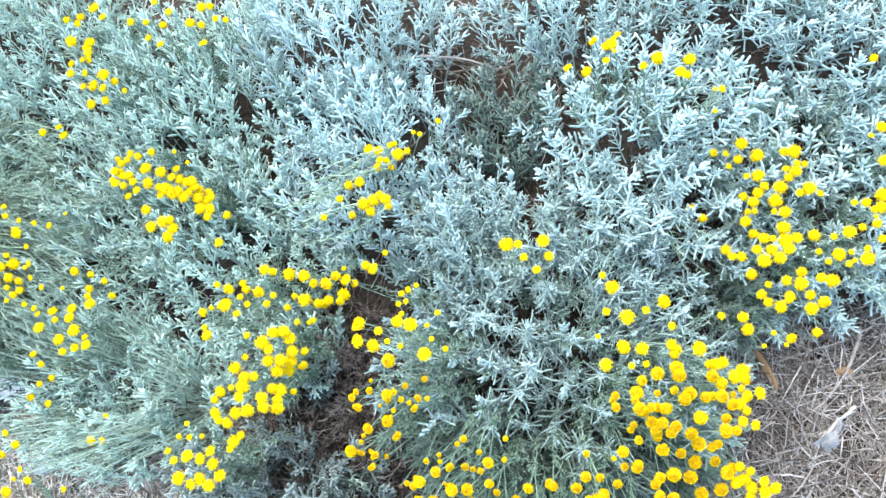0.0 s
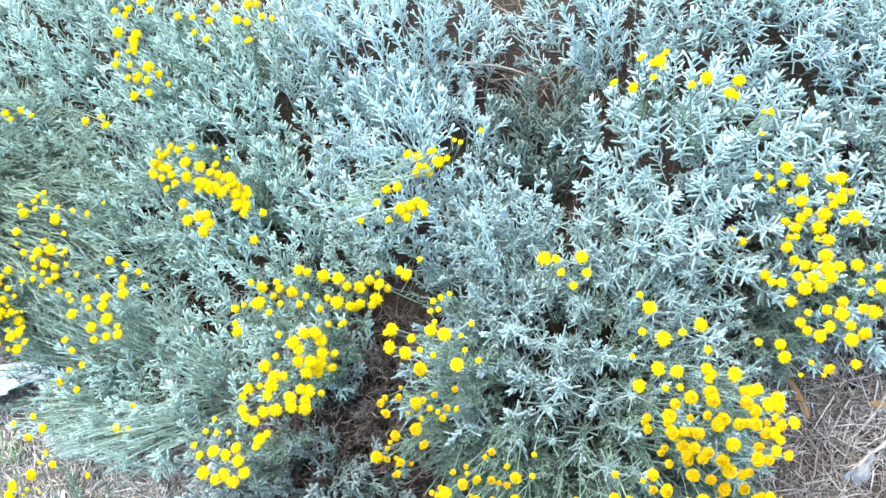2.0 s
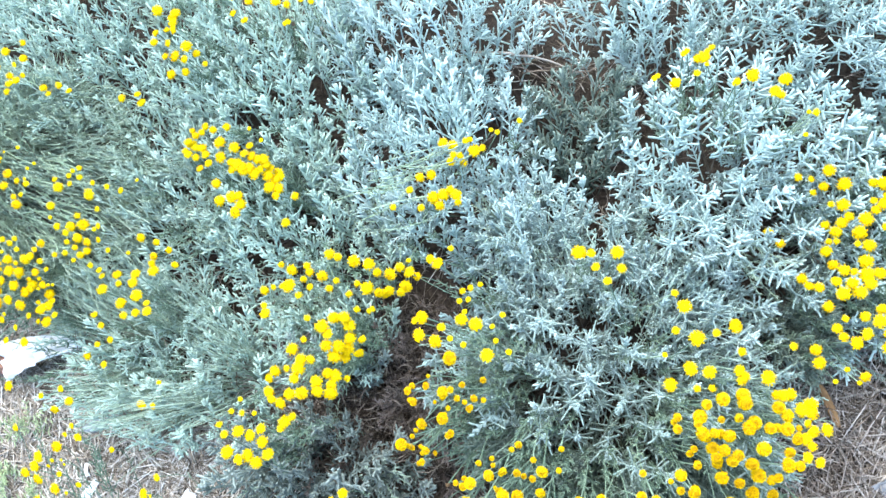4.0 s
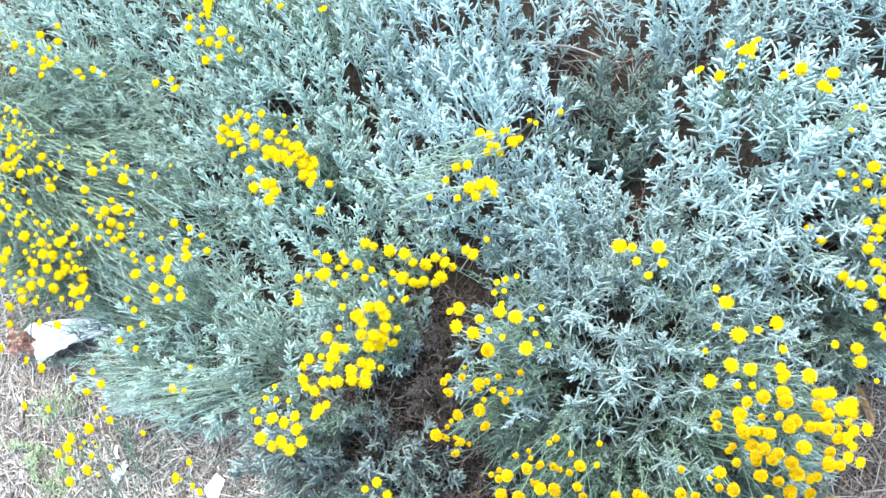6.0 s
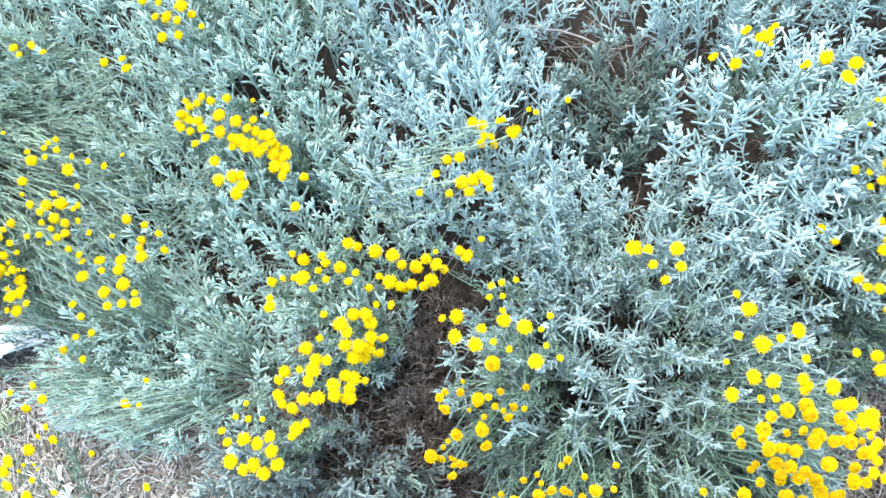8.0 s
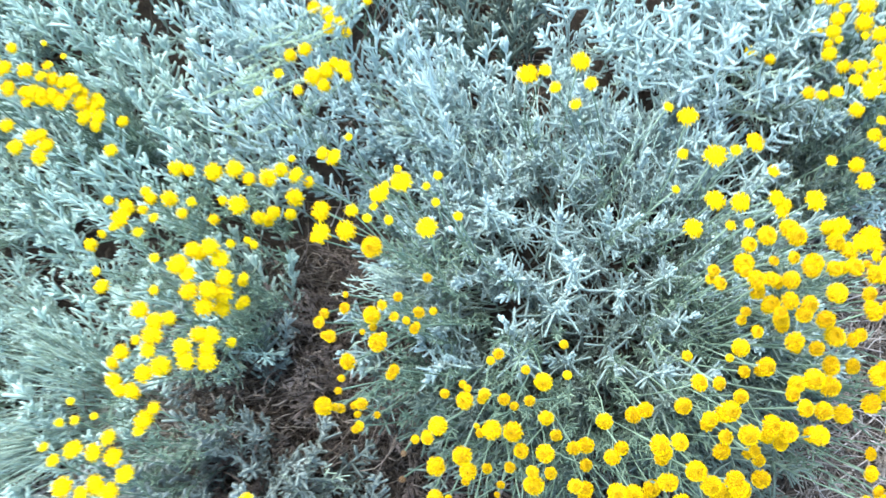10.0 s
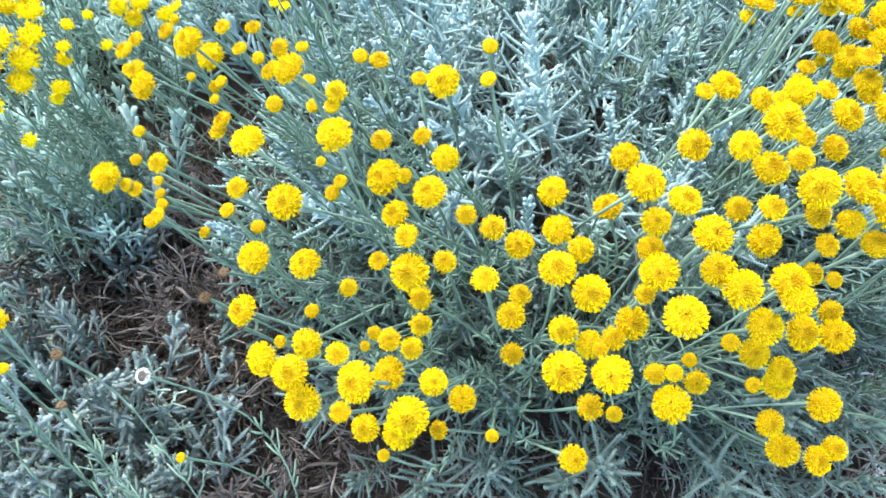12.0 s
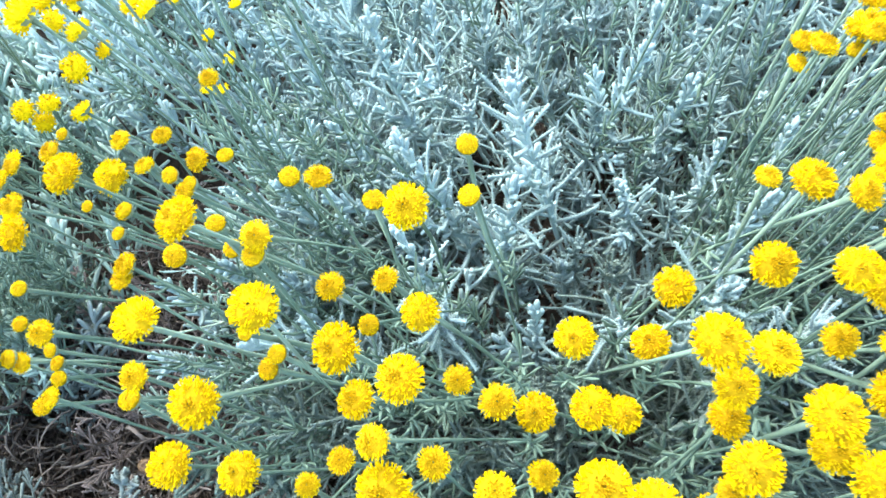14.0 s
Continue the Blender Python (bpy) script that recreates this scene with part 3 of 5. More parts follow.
flowers([
    (-362, 18, 176, 99), (-238, 67, 221, 124), (-253, 73, 221, 166), (-229, 73, 218, 190), (-257, 93, 227, 99), (-225, 97, 228, 139), (-238, 100, 233, 139), (-265, 103, 227, 83),
    (-252, 120, 229, 74), (-236, 121, 235, 73), (-243, 135, 230, 66), (-262, 233, 161, 136), (-256, 243, 180, 89), (-248, 261, 202, 113), (-232, 266, 213, 77), (-226, 293, 215, 85),
    (-241, 346, 188, 117), (-321, 355, 167, 157), (-316, 366, 166, 143), (-347, 368, 164, 144), (-329, 374, 168, 158), (-321, 376, 167, 129), (-274, 383, 158, 115), (-248, 385, 158, 107),
])
flowers([
    (-356, 390, 164, 130), (-285, 393, 158, 159), (-273, 393, 155, 144), (-281, 405, 151, 145), (-305, 407, 165, 158), (-290, 408, 157, 159), (-318, 409, 169, 129), (-334, 409, 169, 115),
    (-277, 409, 148, 131), (-312, 413, 168, 172), (-321, 413, 170, 155), (-299, 414, 163, 115), (-282, 415, 145, 139), (-373, 416, 162, 107), (-328, 417, 171, 158), (-289, 418, 156, 118),
    (-336, 418, 171, 112), (-293, 421, 161, 130), (-353, 424, 169, 159), (-303, 426, 165, 130), (-296, 427, 164, 144), (-311, 429, 168, 130), (-320, 431, 171, 117), (-333, 437, 175, 144),
])
flowers([
    (-315, 442, 170, 101), (-355, 442, 174, 159), (-302, 451, 167, 68), (-373, 460, 165, 103), (-352, 464, 169, 102), (-319, 464, 171, 62), (-295, 608, 168, 69), (-355, 609, 167, 70),
    (-291, 610, 168, 88), (-352, 611, 167, 82), (-297, 634, 168, 103), (-352, 636, 167, 104), (-313, 637, 168, 133), (-265, 641, 165, 88), (-278, 642, 168, 96), (-345, 654, 167, 112),
    (-299, 658, 168, 133), (-287, 659, 168, 103), (-371, 672, 160, 98), (-99, 11, 250, 113), (-89, 28, 250, 75), (-88, 48, 248, 103), (-111, 51, 255, 87), (-100, 60, 253, 108),
])
flowers([
    (-215, 68, 223, 139), (-201, 80, 227, 138), (-208, 93, 231, 138), (-212, 107, 231, 122), (-190, 110, 229, 89), (-187, 118, 227, 147), (-221, 123, 235, 65), (-177, 126, 232, 97),
    (-191, 139, 237, 129), (-205, 141, 230, 114), (-211, 148, 227, 131), (-180, 151, 242, 136), (-164, 155, 248, 150), (-139, 157, 226, 170), (-151, 158, 235, 136), (-216, 162, 221, 108),
    (-139, 166, 227, 121), (-180, 168, 236, 121), (-154, 168, 235, 144), (-214, 170, 212, 134), (-138, 176, 222, 154), (-193, 177, 230, 82), (-132, 173, 196, 88), (-146, 178, 226, 122),
])
flowers([
    (-177, 179, 236, 186), (-132, 198, 214, 138), (-176, 189, 234, 138), (-165, 191, 234, 113), (-139, 198, 231, 171), (-189, 199, 232, 139), (-129, 208, 220, 176), (-126, 202, 193, 82),
    (-120, 204, 200, 100), (-135, 210, 234, 147), (-147, 209, 240, 136), (-174, 212, 240, 81), (-126, 220, 224, 140), (-119, 219, 205, 89), (-115, 221, 213, 82), (-147, 222, 242, 120),
    (-154, 229, 244, 184), (-128, 234, 228, 144), (-146, 240, 224, 112), (-173, 236, 242, 81), (-144, 240, 240, 128), (-132, 242, 237, 136), (-133, 253, 194, 83), (-116, 253, 201, 70),
])
flowers([
    (-192, 260, 231, 91), (-122, 256, 171, 85), (-217, 268, 223, 75), (-138, 269, 215, 91), (-201, 269, 241, 155), (-181, 271, 228, 82), (-157, 272, 230, 90), (-109, 276, 171, 114),
    (-113, 276, 182, 120), (-117, 278, 218, 164), (-191, 279, 226, 83), (-101, 280, 180, 120), (-90, 280, 169, 107), (-152, 282, 225, 82), (-128, 282, 221, 82), (-168, 285, 229, 131),
    (-78, 287, 195, 151), (-185, 288, 225, 100), (-216, 289, 205, 137), (-191, 295, 222, 92), (-106, 297, 223, 106), (-91, 297, 221, 147), (-116, 305, 227, 138), (-137, 307, 218, 149),
])
flowers([
    (-85, 307, 208, 116), (-155, 309, 223, 99), (-165, 311, 224, 124), (-76, 316, 207, 66), (-101, 374, 213, 85), (-92, 401, 186, 95), (-82, 418, 184, 115), (-14, 11, 199, 49),
    (67, 22, 251, 82), (53, 25, 251, 138), (51, 33, 263, 131), (-67, 36, 250, 52), (37, 40, 254, 132), (66, 41, 259, 88), (53, 46, 254, 119), (-55, 47, 276, 93),
    (36, 52, 235, 58), (69, 52, 230, 51), (30, 56, 262, 119), (72, 58, 228, 68), (49, 63, 240, 69), (64, 71, 245, 77), (53, 72, 267, 119), (32, 76, 264, 130),
])
flowers([
    (52, 84, 293, 127), (20, 94, 267, 69), (30, 95, 283, 86), (25, 96, 248, 68), (63, 96, 276, 69), (67, 98, 281, 60), (72, 99, 310, 121), (62, 101, 290, 43),
    (-25, 102, 242, 69), (39, 103, 301, 121), (-22, 104, 243, 76), (-15, 110, 213, 64), (-24, 112, 238, 60), (58, 117, 321, 110), (-35, 117, 243, 76), (67, 117, 300, 69),
    (-27, 118, 236, 61), (-38, 118, 245, 70), (-23, 119, 246, 53), (-45, 119, 250, 136), (-16, 119, 261, 89), (69, 120, 304, 80), (44, 122, 295, 70), (59, 124, 305, 56),
])
flowers([
    (55, 127, 286, 60), (-35, 129, 247, 61), (-30, 137, 257, 60), (4, 137, 255, 80), (74, 140, 297, 63), (7, 140, 259, 89), (-21, 147, 275, 121), (2, 157, 288, 131),
    (-3, 157, 250, 56), (0, 164, 253, 67), (-36, 166, 261, 97), (22, 167, 255, 80), (-40, 167, 260, 67), (-15, 168, 252, 49), (24, 169, 256, 67), (-10, 172, 239, 68),
    (17, 173, 257, 67), (9, 176, 260, 74), (-43, 176, 262, 93), (10, 177, 259, 45), (26, 178, 257, 89), (36, 178, 257, 67), (-8, 179, 252, 136), (-39, 182, 262, 75),
])
flowers([
    (2, 184, 265, 76), (-24, 184, 264, 87), (12, 190, 257, 75), (-24, 194, 260, 53), (35, 199, 272, 73), (4, 217, 302, 148), (41, 225, 309, 138), (61, 231, 307, 69),
    (-14, 231, 295, 136), (17, 232, 309, 69), (-35, 235, 279, 140), (2, 236, 303, 70), (48, 240, 312, 62), (-11, 246, 289, 94), (-59, 249, 208, 89), (42, 253, 305, 63),
    (-37, 253, 269, 142), (28, 253, 320, 137), (8, 256, 288, 130), (3, 265, 247, 69), (48, 266, 284, 72), (-17, 278, 176, 76), (-1, 280, 210, 72), (-18, 291, 159, 86),
])
flowers([
    (-6, 295, 177, 84), (10, 298, 209, 72), (-67, 300, 191, 101), (-74, 303, 203, 141), (-44, 317, 197, 141), (-53, 321, 198, 108), (-33, 337, 187, 76), (-73, 380, 194, 93),
    (-53, 386, 186, 120), (-32, 392, 186, 93), (-62, 395, 186, 174), (-51, 399, 185, 148), (-36, 401, 185, 134), (-44, 406, 184, 107), (-69, 422, 184, 122), (-48, 441, 181, 108),
    (-12, 443, 233, 139), (-36, 444, 165, 99), (-46, 449, 182, 95), (-40, 451, 173, 98), (-11, 458, 190, 87), (-61, 463, 180, 123), (-52, 464, 167, 128), (-32, 465, 190, 80),
])
flowers([
    (-28, 468, 185, 79), (38, 471, 265, 71), (7, 473, 208, 71), (-1, 476, 205, 66), (148, 9, 245, 101), (80, 10, 232, 54), (88, 16, 248, 128), (120, 17, 239, 55),
    (76, 17, 249, 105), (93, 19, 261, 147), (99, 21, 224, 77), (218, 25, 231, 104), (154, 26, 249, 97), (181, 27, 251, 133), (164, 27, 232, 70), (77, 28, 272, 144),
    (109, 30, 239, 105), (101, 31, 261, 100), (144, 31, 278, 138), (159, 31, 275, 128), (208, 34, 251, 61), (176, 37, 253, 81), (182, 37, 254, 71), (83, 37, 248, 125),
])
flowers([
    (221, 38, 235, 107), (193, 38, 237, 94), (221, 41, 241, 114), (188, 42, 252, 59), (157, 43, 261, 65), (86, 44, 267, 83), (198, 44, 267, 68), (92, 44, 256, 86),
    (154, 46, 256, 103), (211, 46, 247, 110), (181, 47, 284, 140), (162, 48, 257, 90), (127, 48, 235, 92), (145, 49, 263, 106), (210, 50, 265, 130), (224, 50, 258, 126),
    (216, 54, 281, 116), (169, 54, 256, 124), (153, 55, 283, 124), (127, 56, 257, 105), (200, 57, 281, 132), (142, 58, 297, 118), (171, 58, 274, 73), (92, 58, 239, 93),
])
flowers([
    (214, 59, 282, 128), (119, 61, 280, 97), (95, 61, 261, 92), (174, 61, 286, 126), (94, 63, 281, 137), (194, 65, 278, 116), (188, 68, 299, 125), (105, 69, 276, 85),
    (130, 69, 242, 93), (94, 72, 291, 86), (80, 73, 267, 76), (174, 74, 274, 100), (210, 76, 276, 116), (143, 77, 284, 104), (174, 78, 287, 101), (152, 80, 260, 102),
    (130, 83, 258, 112), (102, 83, 300, 115), (121, 83, 273, 96), (88, 84, 283, 101), (169, 84, 302, 128), (183, 84, 290, 112), (212, 85, 282, 98), (223, 86, 293, 134),
])
flowers([
    (111, 91, 267, 83), (206, 92, 267, 97), (84, 96, 287, 132), (200, 97, 301, 100), (142, 98, 271, 112), (213, 99, 283, 125), (163, 100, 254, 112), (210, 101, 308, 130),
    (105, 103, 287, 100), (166, 104, 284, 102), (188, 105, 289, 112), (86, 111, 261, 71), (96, 114, 284, 74), (80, 116, 279, 84), (209, 117, 296, 91), (196, 118, 303, 108),
    (105, 125, 301, 119), (120, 128, 297, 66), (223, 132, 275, 62), (95, 133, 292, 66), (197, 135, 276, 75), (79, 144, 289, 79), (120, 147, 291, 67), (223, 185, 256, 75),
])
flowers([
    (225, 190, 260, 90), (216, 220, 259, 133), (208, 248, 259, 63), (216, 273, 258, 85), (221, 297, 265, 140), (212, 310, 253, 79), (146, 313, 268, 93), (133, 325, 273, 93),
    (158, 327, 269, 100), (115, 338, 270, 152), (127, 338, 274, 93), (152, 342, 273, 135), (195, 538, 221, 123), (173, 544, 216, 74), (176, 547, 215, 68), (216, 551, 219, 87),
    (215, 566, 222, 101), (221, 568, 223, 138), (200, 572, 219, 73), (224, 575, 223, 67), (203, 575, 220, 77), (349, 10, 187, 103), (239, 15, 212, 112), (344, 19, 191, 137),
])
flowers([
    (228, 19, 210, 128), (247, 20, 209, 99), (339, 26, 187, 138), (325, 27, 189, 111), (236, 31, 235, 127), (364, 32, 179, 126), (338, 33, 182, 98), (340, 44, 171, 128),
    (369, 44, 179, 126), (241, 54, 242, 126), (346, 57, 162, 108), (373, 58, 181, 98), (243, 65, 236, 92), (237, 69, 258, 65), (231, 72, 256, 84), (356, 73, 181, 140),
    (230, 75, 274, 86), (248, 78, 268, 101), (363, 79, 183, 140), (277, 80, 241, 111), (268, 82, 278, 128), (239, 83, 273, 100), (226, 83, 281, 98), (250, 85, 278, 135),
])
flowers([
    (369, 88, 182, 122), (318, 89, 194, 146), (239, 90, 286, 133), (281, 95, 257, 126), (337, 95, 197, 157), (369, 98, 189, 125), (267, 98, 266, 118), (353, 100, 188, 106),
    (352, 104, 199, 131), (264, 107, 256, 110), (360, 107, 197, 131), (227, 108, 273, 98), (303, 109, 218, 148), (269, 113, 253, 115), (341, 114, 207, 150), (283, 115, 245, 148),
    (365, 116, 200, 99), (346, 118, 205, 130), (353, 121, 208, 103), (333, 122, 188, 128), (234, 123, 263, 88), (309, 123, 210, 204), (248, 124, 253, 109), (245, 125, 274, 126),
])
flowers([
    (291, 135, 237, 111), (276, 135, 242, 63), (278, 136, 229, 56), (232, 138, 270, 120), (271, 140, 255, 134), (325, 140, 214, 115), (331, 143, 214, 103), (311, 143, 220, 155),
    (248, 148, 256, 94), (267, 151, 249, 99), (302, 154, 232, 137), (266, 155, 251, 120), (241, 157, 250, 78), (279, 157, 257, 121), (336, 158, 227, 153), (263, 159, 261, 97),
    (346, 159, 228, 106), (244, 162, 252, 77), (283, 163, 258, 127), (260, 164, 247, 96), (367, 164, 215, 108), (270, 166, 261, 126), (261, 166, 252, 123), (353, 168, 224, 112),
])
flowers([
    (337, 170, 224, 114), (310, 171, 238, 147), (255, 174, 240, 58), (254, 175, 250, 118), (249, 177, 268, 74), (359, 178, 215, 98), (274, 180, 258, 128), (247, 180, 274, 131),
    (225, 180, 270, 98), (267, 180, 252, 103), (259, 181, 265, 99), (344, 184, 220, 135), (353, 184, 213, 130), (244, 187, 264, 88), (294, 189, 242, 144), (318, 190, 221, 122),
    (326, 191, 214, 104), (336, 191, 212, 141), (244, 191, 251, 70), (362, 192, 204, 124), (348, 193, 206, 74), (266, 194, 255, 77), (246, 194, 258, 141), (301, 194, 232, 142),
])
flowers([
    (284, 197, 242, 98), (357, 199, 201, 90), (336, 204, 208, 142), (251, 206, 258, 109), (363, 209, 192, 133), (327, 211, 210, 137), (353, 211, 193, 212), (289, 212, 241, 147),
    (267, 213, 247, 144), (362, 217, 188, 161), (288, 219, 233, 147), (241, 220, 257, 77), (256, 222, 249, 77), (325, 223, 205, 106), (332, 223, 202, 126), (340, 225, 195, 134),
    (286, 233, 229, 108), (252, 237, 250, 134), (289, 237, 229, 104), (233, 238, 258, 140), (311, 239, 226, 156), (283, 242, 231, 122), (369, 261, 182, 136), (283, 261, 234, 93),
])
flowers([
    (236, 268, 264, 153), (338, 274, 202, 86), (364, 274, 184, 120), (256, 276, 245, 85), (276, 286, 227, 145), (375, 321, 176, 122), (367, 341, 168, 112), (359, 342, 160, 102),
    (355, 351, 145, 122), (332, 389, 136, 100), (320, 401, 130, 113), (361, 450, 139, 83), (370, 457, 144, 106), (357, 464, 143, 82), (344, 466, 140, 101), (372, 473, 153, 140),
    (338, 503, 182, 62), (333, 520, 207, 55), (341, 521, 204, 83), (291, 527, 243, 121), (300, 529, 229, 98), (253, 533, 249, 88), (253, 535, 237, 71), (265, 536, 262, 129),
])
flowers([
    (267, 537, 251, 101), (303, 546, 228, 136), (225, 560, 223, 56), (228, 579, 223, 77), (376, 75, 181, 140), (382, 94, 187, 146), (393, 98, 184, 137), (379, 106, 197, 114),
    (376, 195, 198, 132), (384, 244, 187, 59), (406, 246, 188, 59), (411, 253, 188, 112), (394, 258, 187, 65), (438, 260, 184, 102), (434, 285, 181, 140), (403, 286, 181, 141),
    (392, 291, 176, 104), (449, 293, 174, 136), (414, 297, 176, 131), (385, 299, 176, 110), (435, 300, 175, 109), (392, 310, 177, 82), (426, 312, 175, 148), (411, 315, 176, 110),
])
flowers([
    (458, 316, 174, 147), (447, 319, 174, 109), (428, 325, 171, 116), (477, 335, 168, 82), (388, 336, 178, 149), (456, 337, 169, 77), (483, 339, 168, 66), (406, 340, 172, 138),
    (496, 341, 168, 164), (467, 345, 168, 143), (480, 348, 168, 71), (447, 348, 168, 77), (383, 349, 169, 112), (398, 349, 171, 128), (416, 351, 169, 139), (496, 352, 168, 82),
    (413, 360, 167, 167), (401, 362, 165, 84), (392, 363, 162, 124), (425, 363, 167, 128), (512, 363, 167, 93), (463, 365, 167, 83), (443, 366, 167, 133), (384, 369, 151, 115),
])
flowers([
    (479, 370, 167, 143), (415, 376, 155, 153), (496, 377, 157, 89), (511, 381, 157, 105), (377, 384, 146, 127), (510, 389, 157, 61), (418, 394, 152, 137), (407, 395, 150, 75),
    (381, 396, 140, 82), (387, 396, 146, 75), (509, 397, 156, 84), (516, 399, 156, 139), (490, 405, 154, 79), (502, 405, 154, 106), (409, 408, 148, 155), (388, 408, 137, 129),
    (519, 414, 152, 151), (456, 416, 150, 85), (380, 417, 124, 107), (435, 417, 149, 97), (393, 419, 138, 129), (445, 422, 149, 160), (415, 424, 146, 156), (399, 426, 142, 105),
])
flowers([
    (424, 435, 147, 104), (393, 439, 138, 147), (381, 439, 137, 77), (431, 442, 148, 144), (421, 445, 147, 81), (441, 450, 148, 80), (433, 451, 148, 86), (523, 453, 151, 130),
    (391, 461, 145, 175), (430, 465, 148, 156), (421, 466, 142, 105), (511, 482, 150, 68), (522, 492, 150, 125), (512, 568, 161, 97),
])
flowers([
    (-755, 440, 155, 84), (-741, 437, 155, 100), (-773, 430, 155, 59), (-757, 428, 155, 59), (-739, 423, 155, 75), (-728, 419, 155, 75), (-764, 418, 155, 84), (-771, 413, 155, 76),
    (-758, 412, 155, 92), (-779, 413, 155, 76), (-719, 411, 155, 66), (-770, 399, 155, 109), (-720, 403, 155, 50), (-707, 408, 155, 74), (-694, 407, 155, 41), (-743, 404, 155, 75),
    (-742, 397, 155, 83), (-756, 390, 155, 75), (-714, 393, 155, 74), (-698, 397, 155, 66), (-699, 392, 155, 58), (-706, 388, 155, 58), (-737, 374, 155, 100), (-724, 356, 155, 58),
])
flowers([
    (-730, 353, 155, 66), (-673, 415, 155, 66), (-754, 358, 155, 58), (-724, 369, 155, 58), (-721, 387, 155, 50), (-652, 372, 155, 57), (-741, 332, 151, 75), (-753, 298, 151, 75),
    (-681, 295, 151, 41), (-745, 256, 146, 116), (-735, 256, 146, 66), (-744, 246, 146, 75), (-738, 237, 146, 83), (-716, 264, 146, 74), (-674, 268, 146, 65), (-675, 252, 146, 74),
    (-667, 256, 146, 65), (-685, 244, 130, 67), (-648, 255, 146, 73), (-748, 206, 130, 76), (-739, 206, 130, 59), (-730, 212, 130, 75), (-707, 204, 130, 67), (-694, 204, 130, 66),
])
flowers([
    (-706, 193, 130, 58), (-718, 183, 121, 59), (-750, 173, 121, 101), (-748, 187, 121, 85), (-633, 185, 121, 91), (-622, 205, 121, 74), (-618, 224, 130, 57), (-604, 231, 130, 57),
    (-597, 232, 130, 49), (-653, 237, 130, 83), (-636, 235, 130, 82), (-616, 179, 121, 82), (-620, 194, 121, 91), (-592, 191, 121, 98), (-599, 210, 121, 82), (-673, 182, 121, 67),
    (-620, 238, 130, 66), (-736, 124, 121, 134), (-631, 222, 130, 107), (-562, -11, 116, 64), (-558, -3, 116, 64), (-544, 0, 116, 48), (-538, -5, 116, 48), (-521, 31, 116, 48),
])
flowers([
    (-403, -23, 116, 62), (-385, -28, 116, 92), (-373, -33, 116, 100), (-527, -41, 116, 64),
])
flowers([
    (6, 83, 231, 52), (24, 54, 248, 36), (6, 67, 244, 58), (-50, 43, 245, 56), (-60, 28, 220, 48),
], "spent")
flowers([
    (-17, 37, 237, 57),
], "husk")


def below_heads(x, y, z):
    """Keeps a shoot's tip under the flower heads beside it."""
    for fx, fy, fz, wide, kind in FLOWERS:
        if abs(fx / 1000 - x) < 0.02 and abs(fy / 1000 - y) < 0.02 and z > fz / 1000 - 0.018:
            z = fz / 1000 - 0.018
    return z


def covered(x, y):
    """How deep a place lies inside the nearest shrub: below 1 is inside."""
    return min(math.hypot((x - s[1]) / s[3], (y - s[2]) / s[4]) for s in SHRUBS)


def bare_patch(x, y):
    """Open litter between the shrubs."""
    return min(math.hypot((x - 0.035) / 0.075, (y - 0.622) / 0.032), math.hypot((x + 0.33) / 0.042, (y - 0.138) / 0.034), math.hypot((x + 0.66) / 0.085, (y - 0.128) / 0.055)) < 1


def basis(at, up, spin, scale=1.0):
    """A pose at a place whose z axis is up."""
    q = up.to_track_quat("Z", "Y").to_matrix().to_4x4()
    return Matrix.Translation(at) @ q @ Matrix.Rotation(spin, 4, "Z") @ Matrix.Scale(scale, 4)


def branch_mesh(base, end, r, thick):
    mid = base.lerp(end, 0.5) + Vector((r.uniform(-1, 1), r.uniform(-1, 1), r.uniform(-0.6, 0.2))) * 0.025
    path = curve_points(base, base.lerp(mid, 0.6) + Vector((0, 0, 0.01)), mid, end, 7)
    path = [p + Vector((r.uniform(-1, 1), r.uniform(-1, 1), r.uniform(-1, 1))) * 0.0025 for p in path]
    verts, faces = [], []
    tube(verts, faces, path, [thick * (1 - 0.75 * i / 7) for i in range(8)], 6)
    return mesh("woody_branch", verts, faces, [WOOD])


def joined(items, mat, root):
    """Many inner shoots of one shrub as a single mesh; items: mesh and pose."""
    verts, faces, start = [], [], 0
    for data, m in items:
        co = np.empty(len(data.vertices) * 3)
        data.vertices.foreach_get("co", co)
        turn, move = np.array(m.to_3x3()), np.array(m.translation)
        verts.extend((co.reshape(-1, 3) @ turn.T + move).tolist())
        faces.extend([tuple(start + i for i in p.vertices) for p in data.polygons])
        start = len(verts)
    ob = place("inner_foliage", mesh("inner_foliage", verts, faces, [mat]), Matrix(), root)
    tagged(ob, "inner leaves between the outer shoots", kind="stuff")


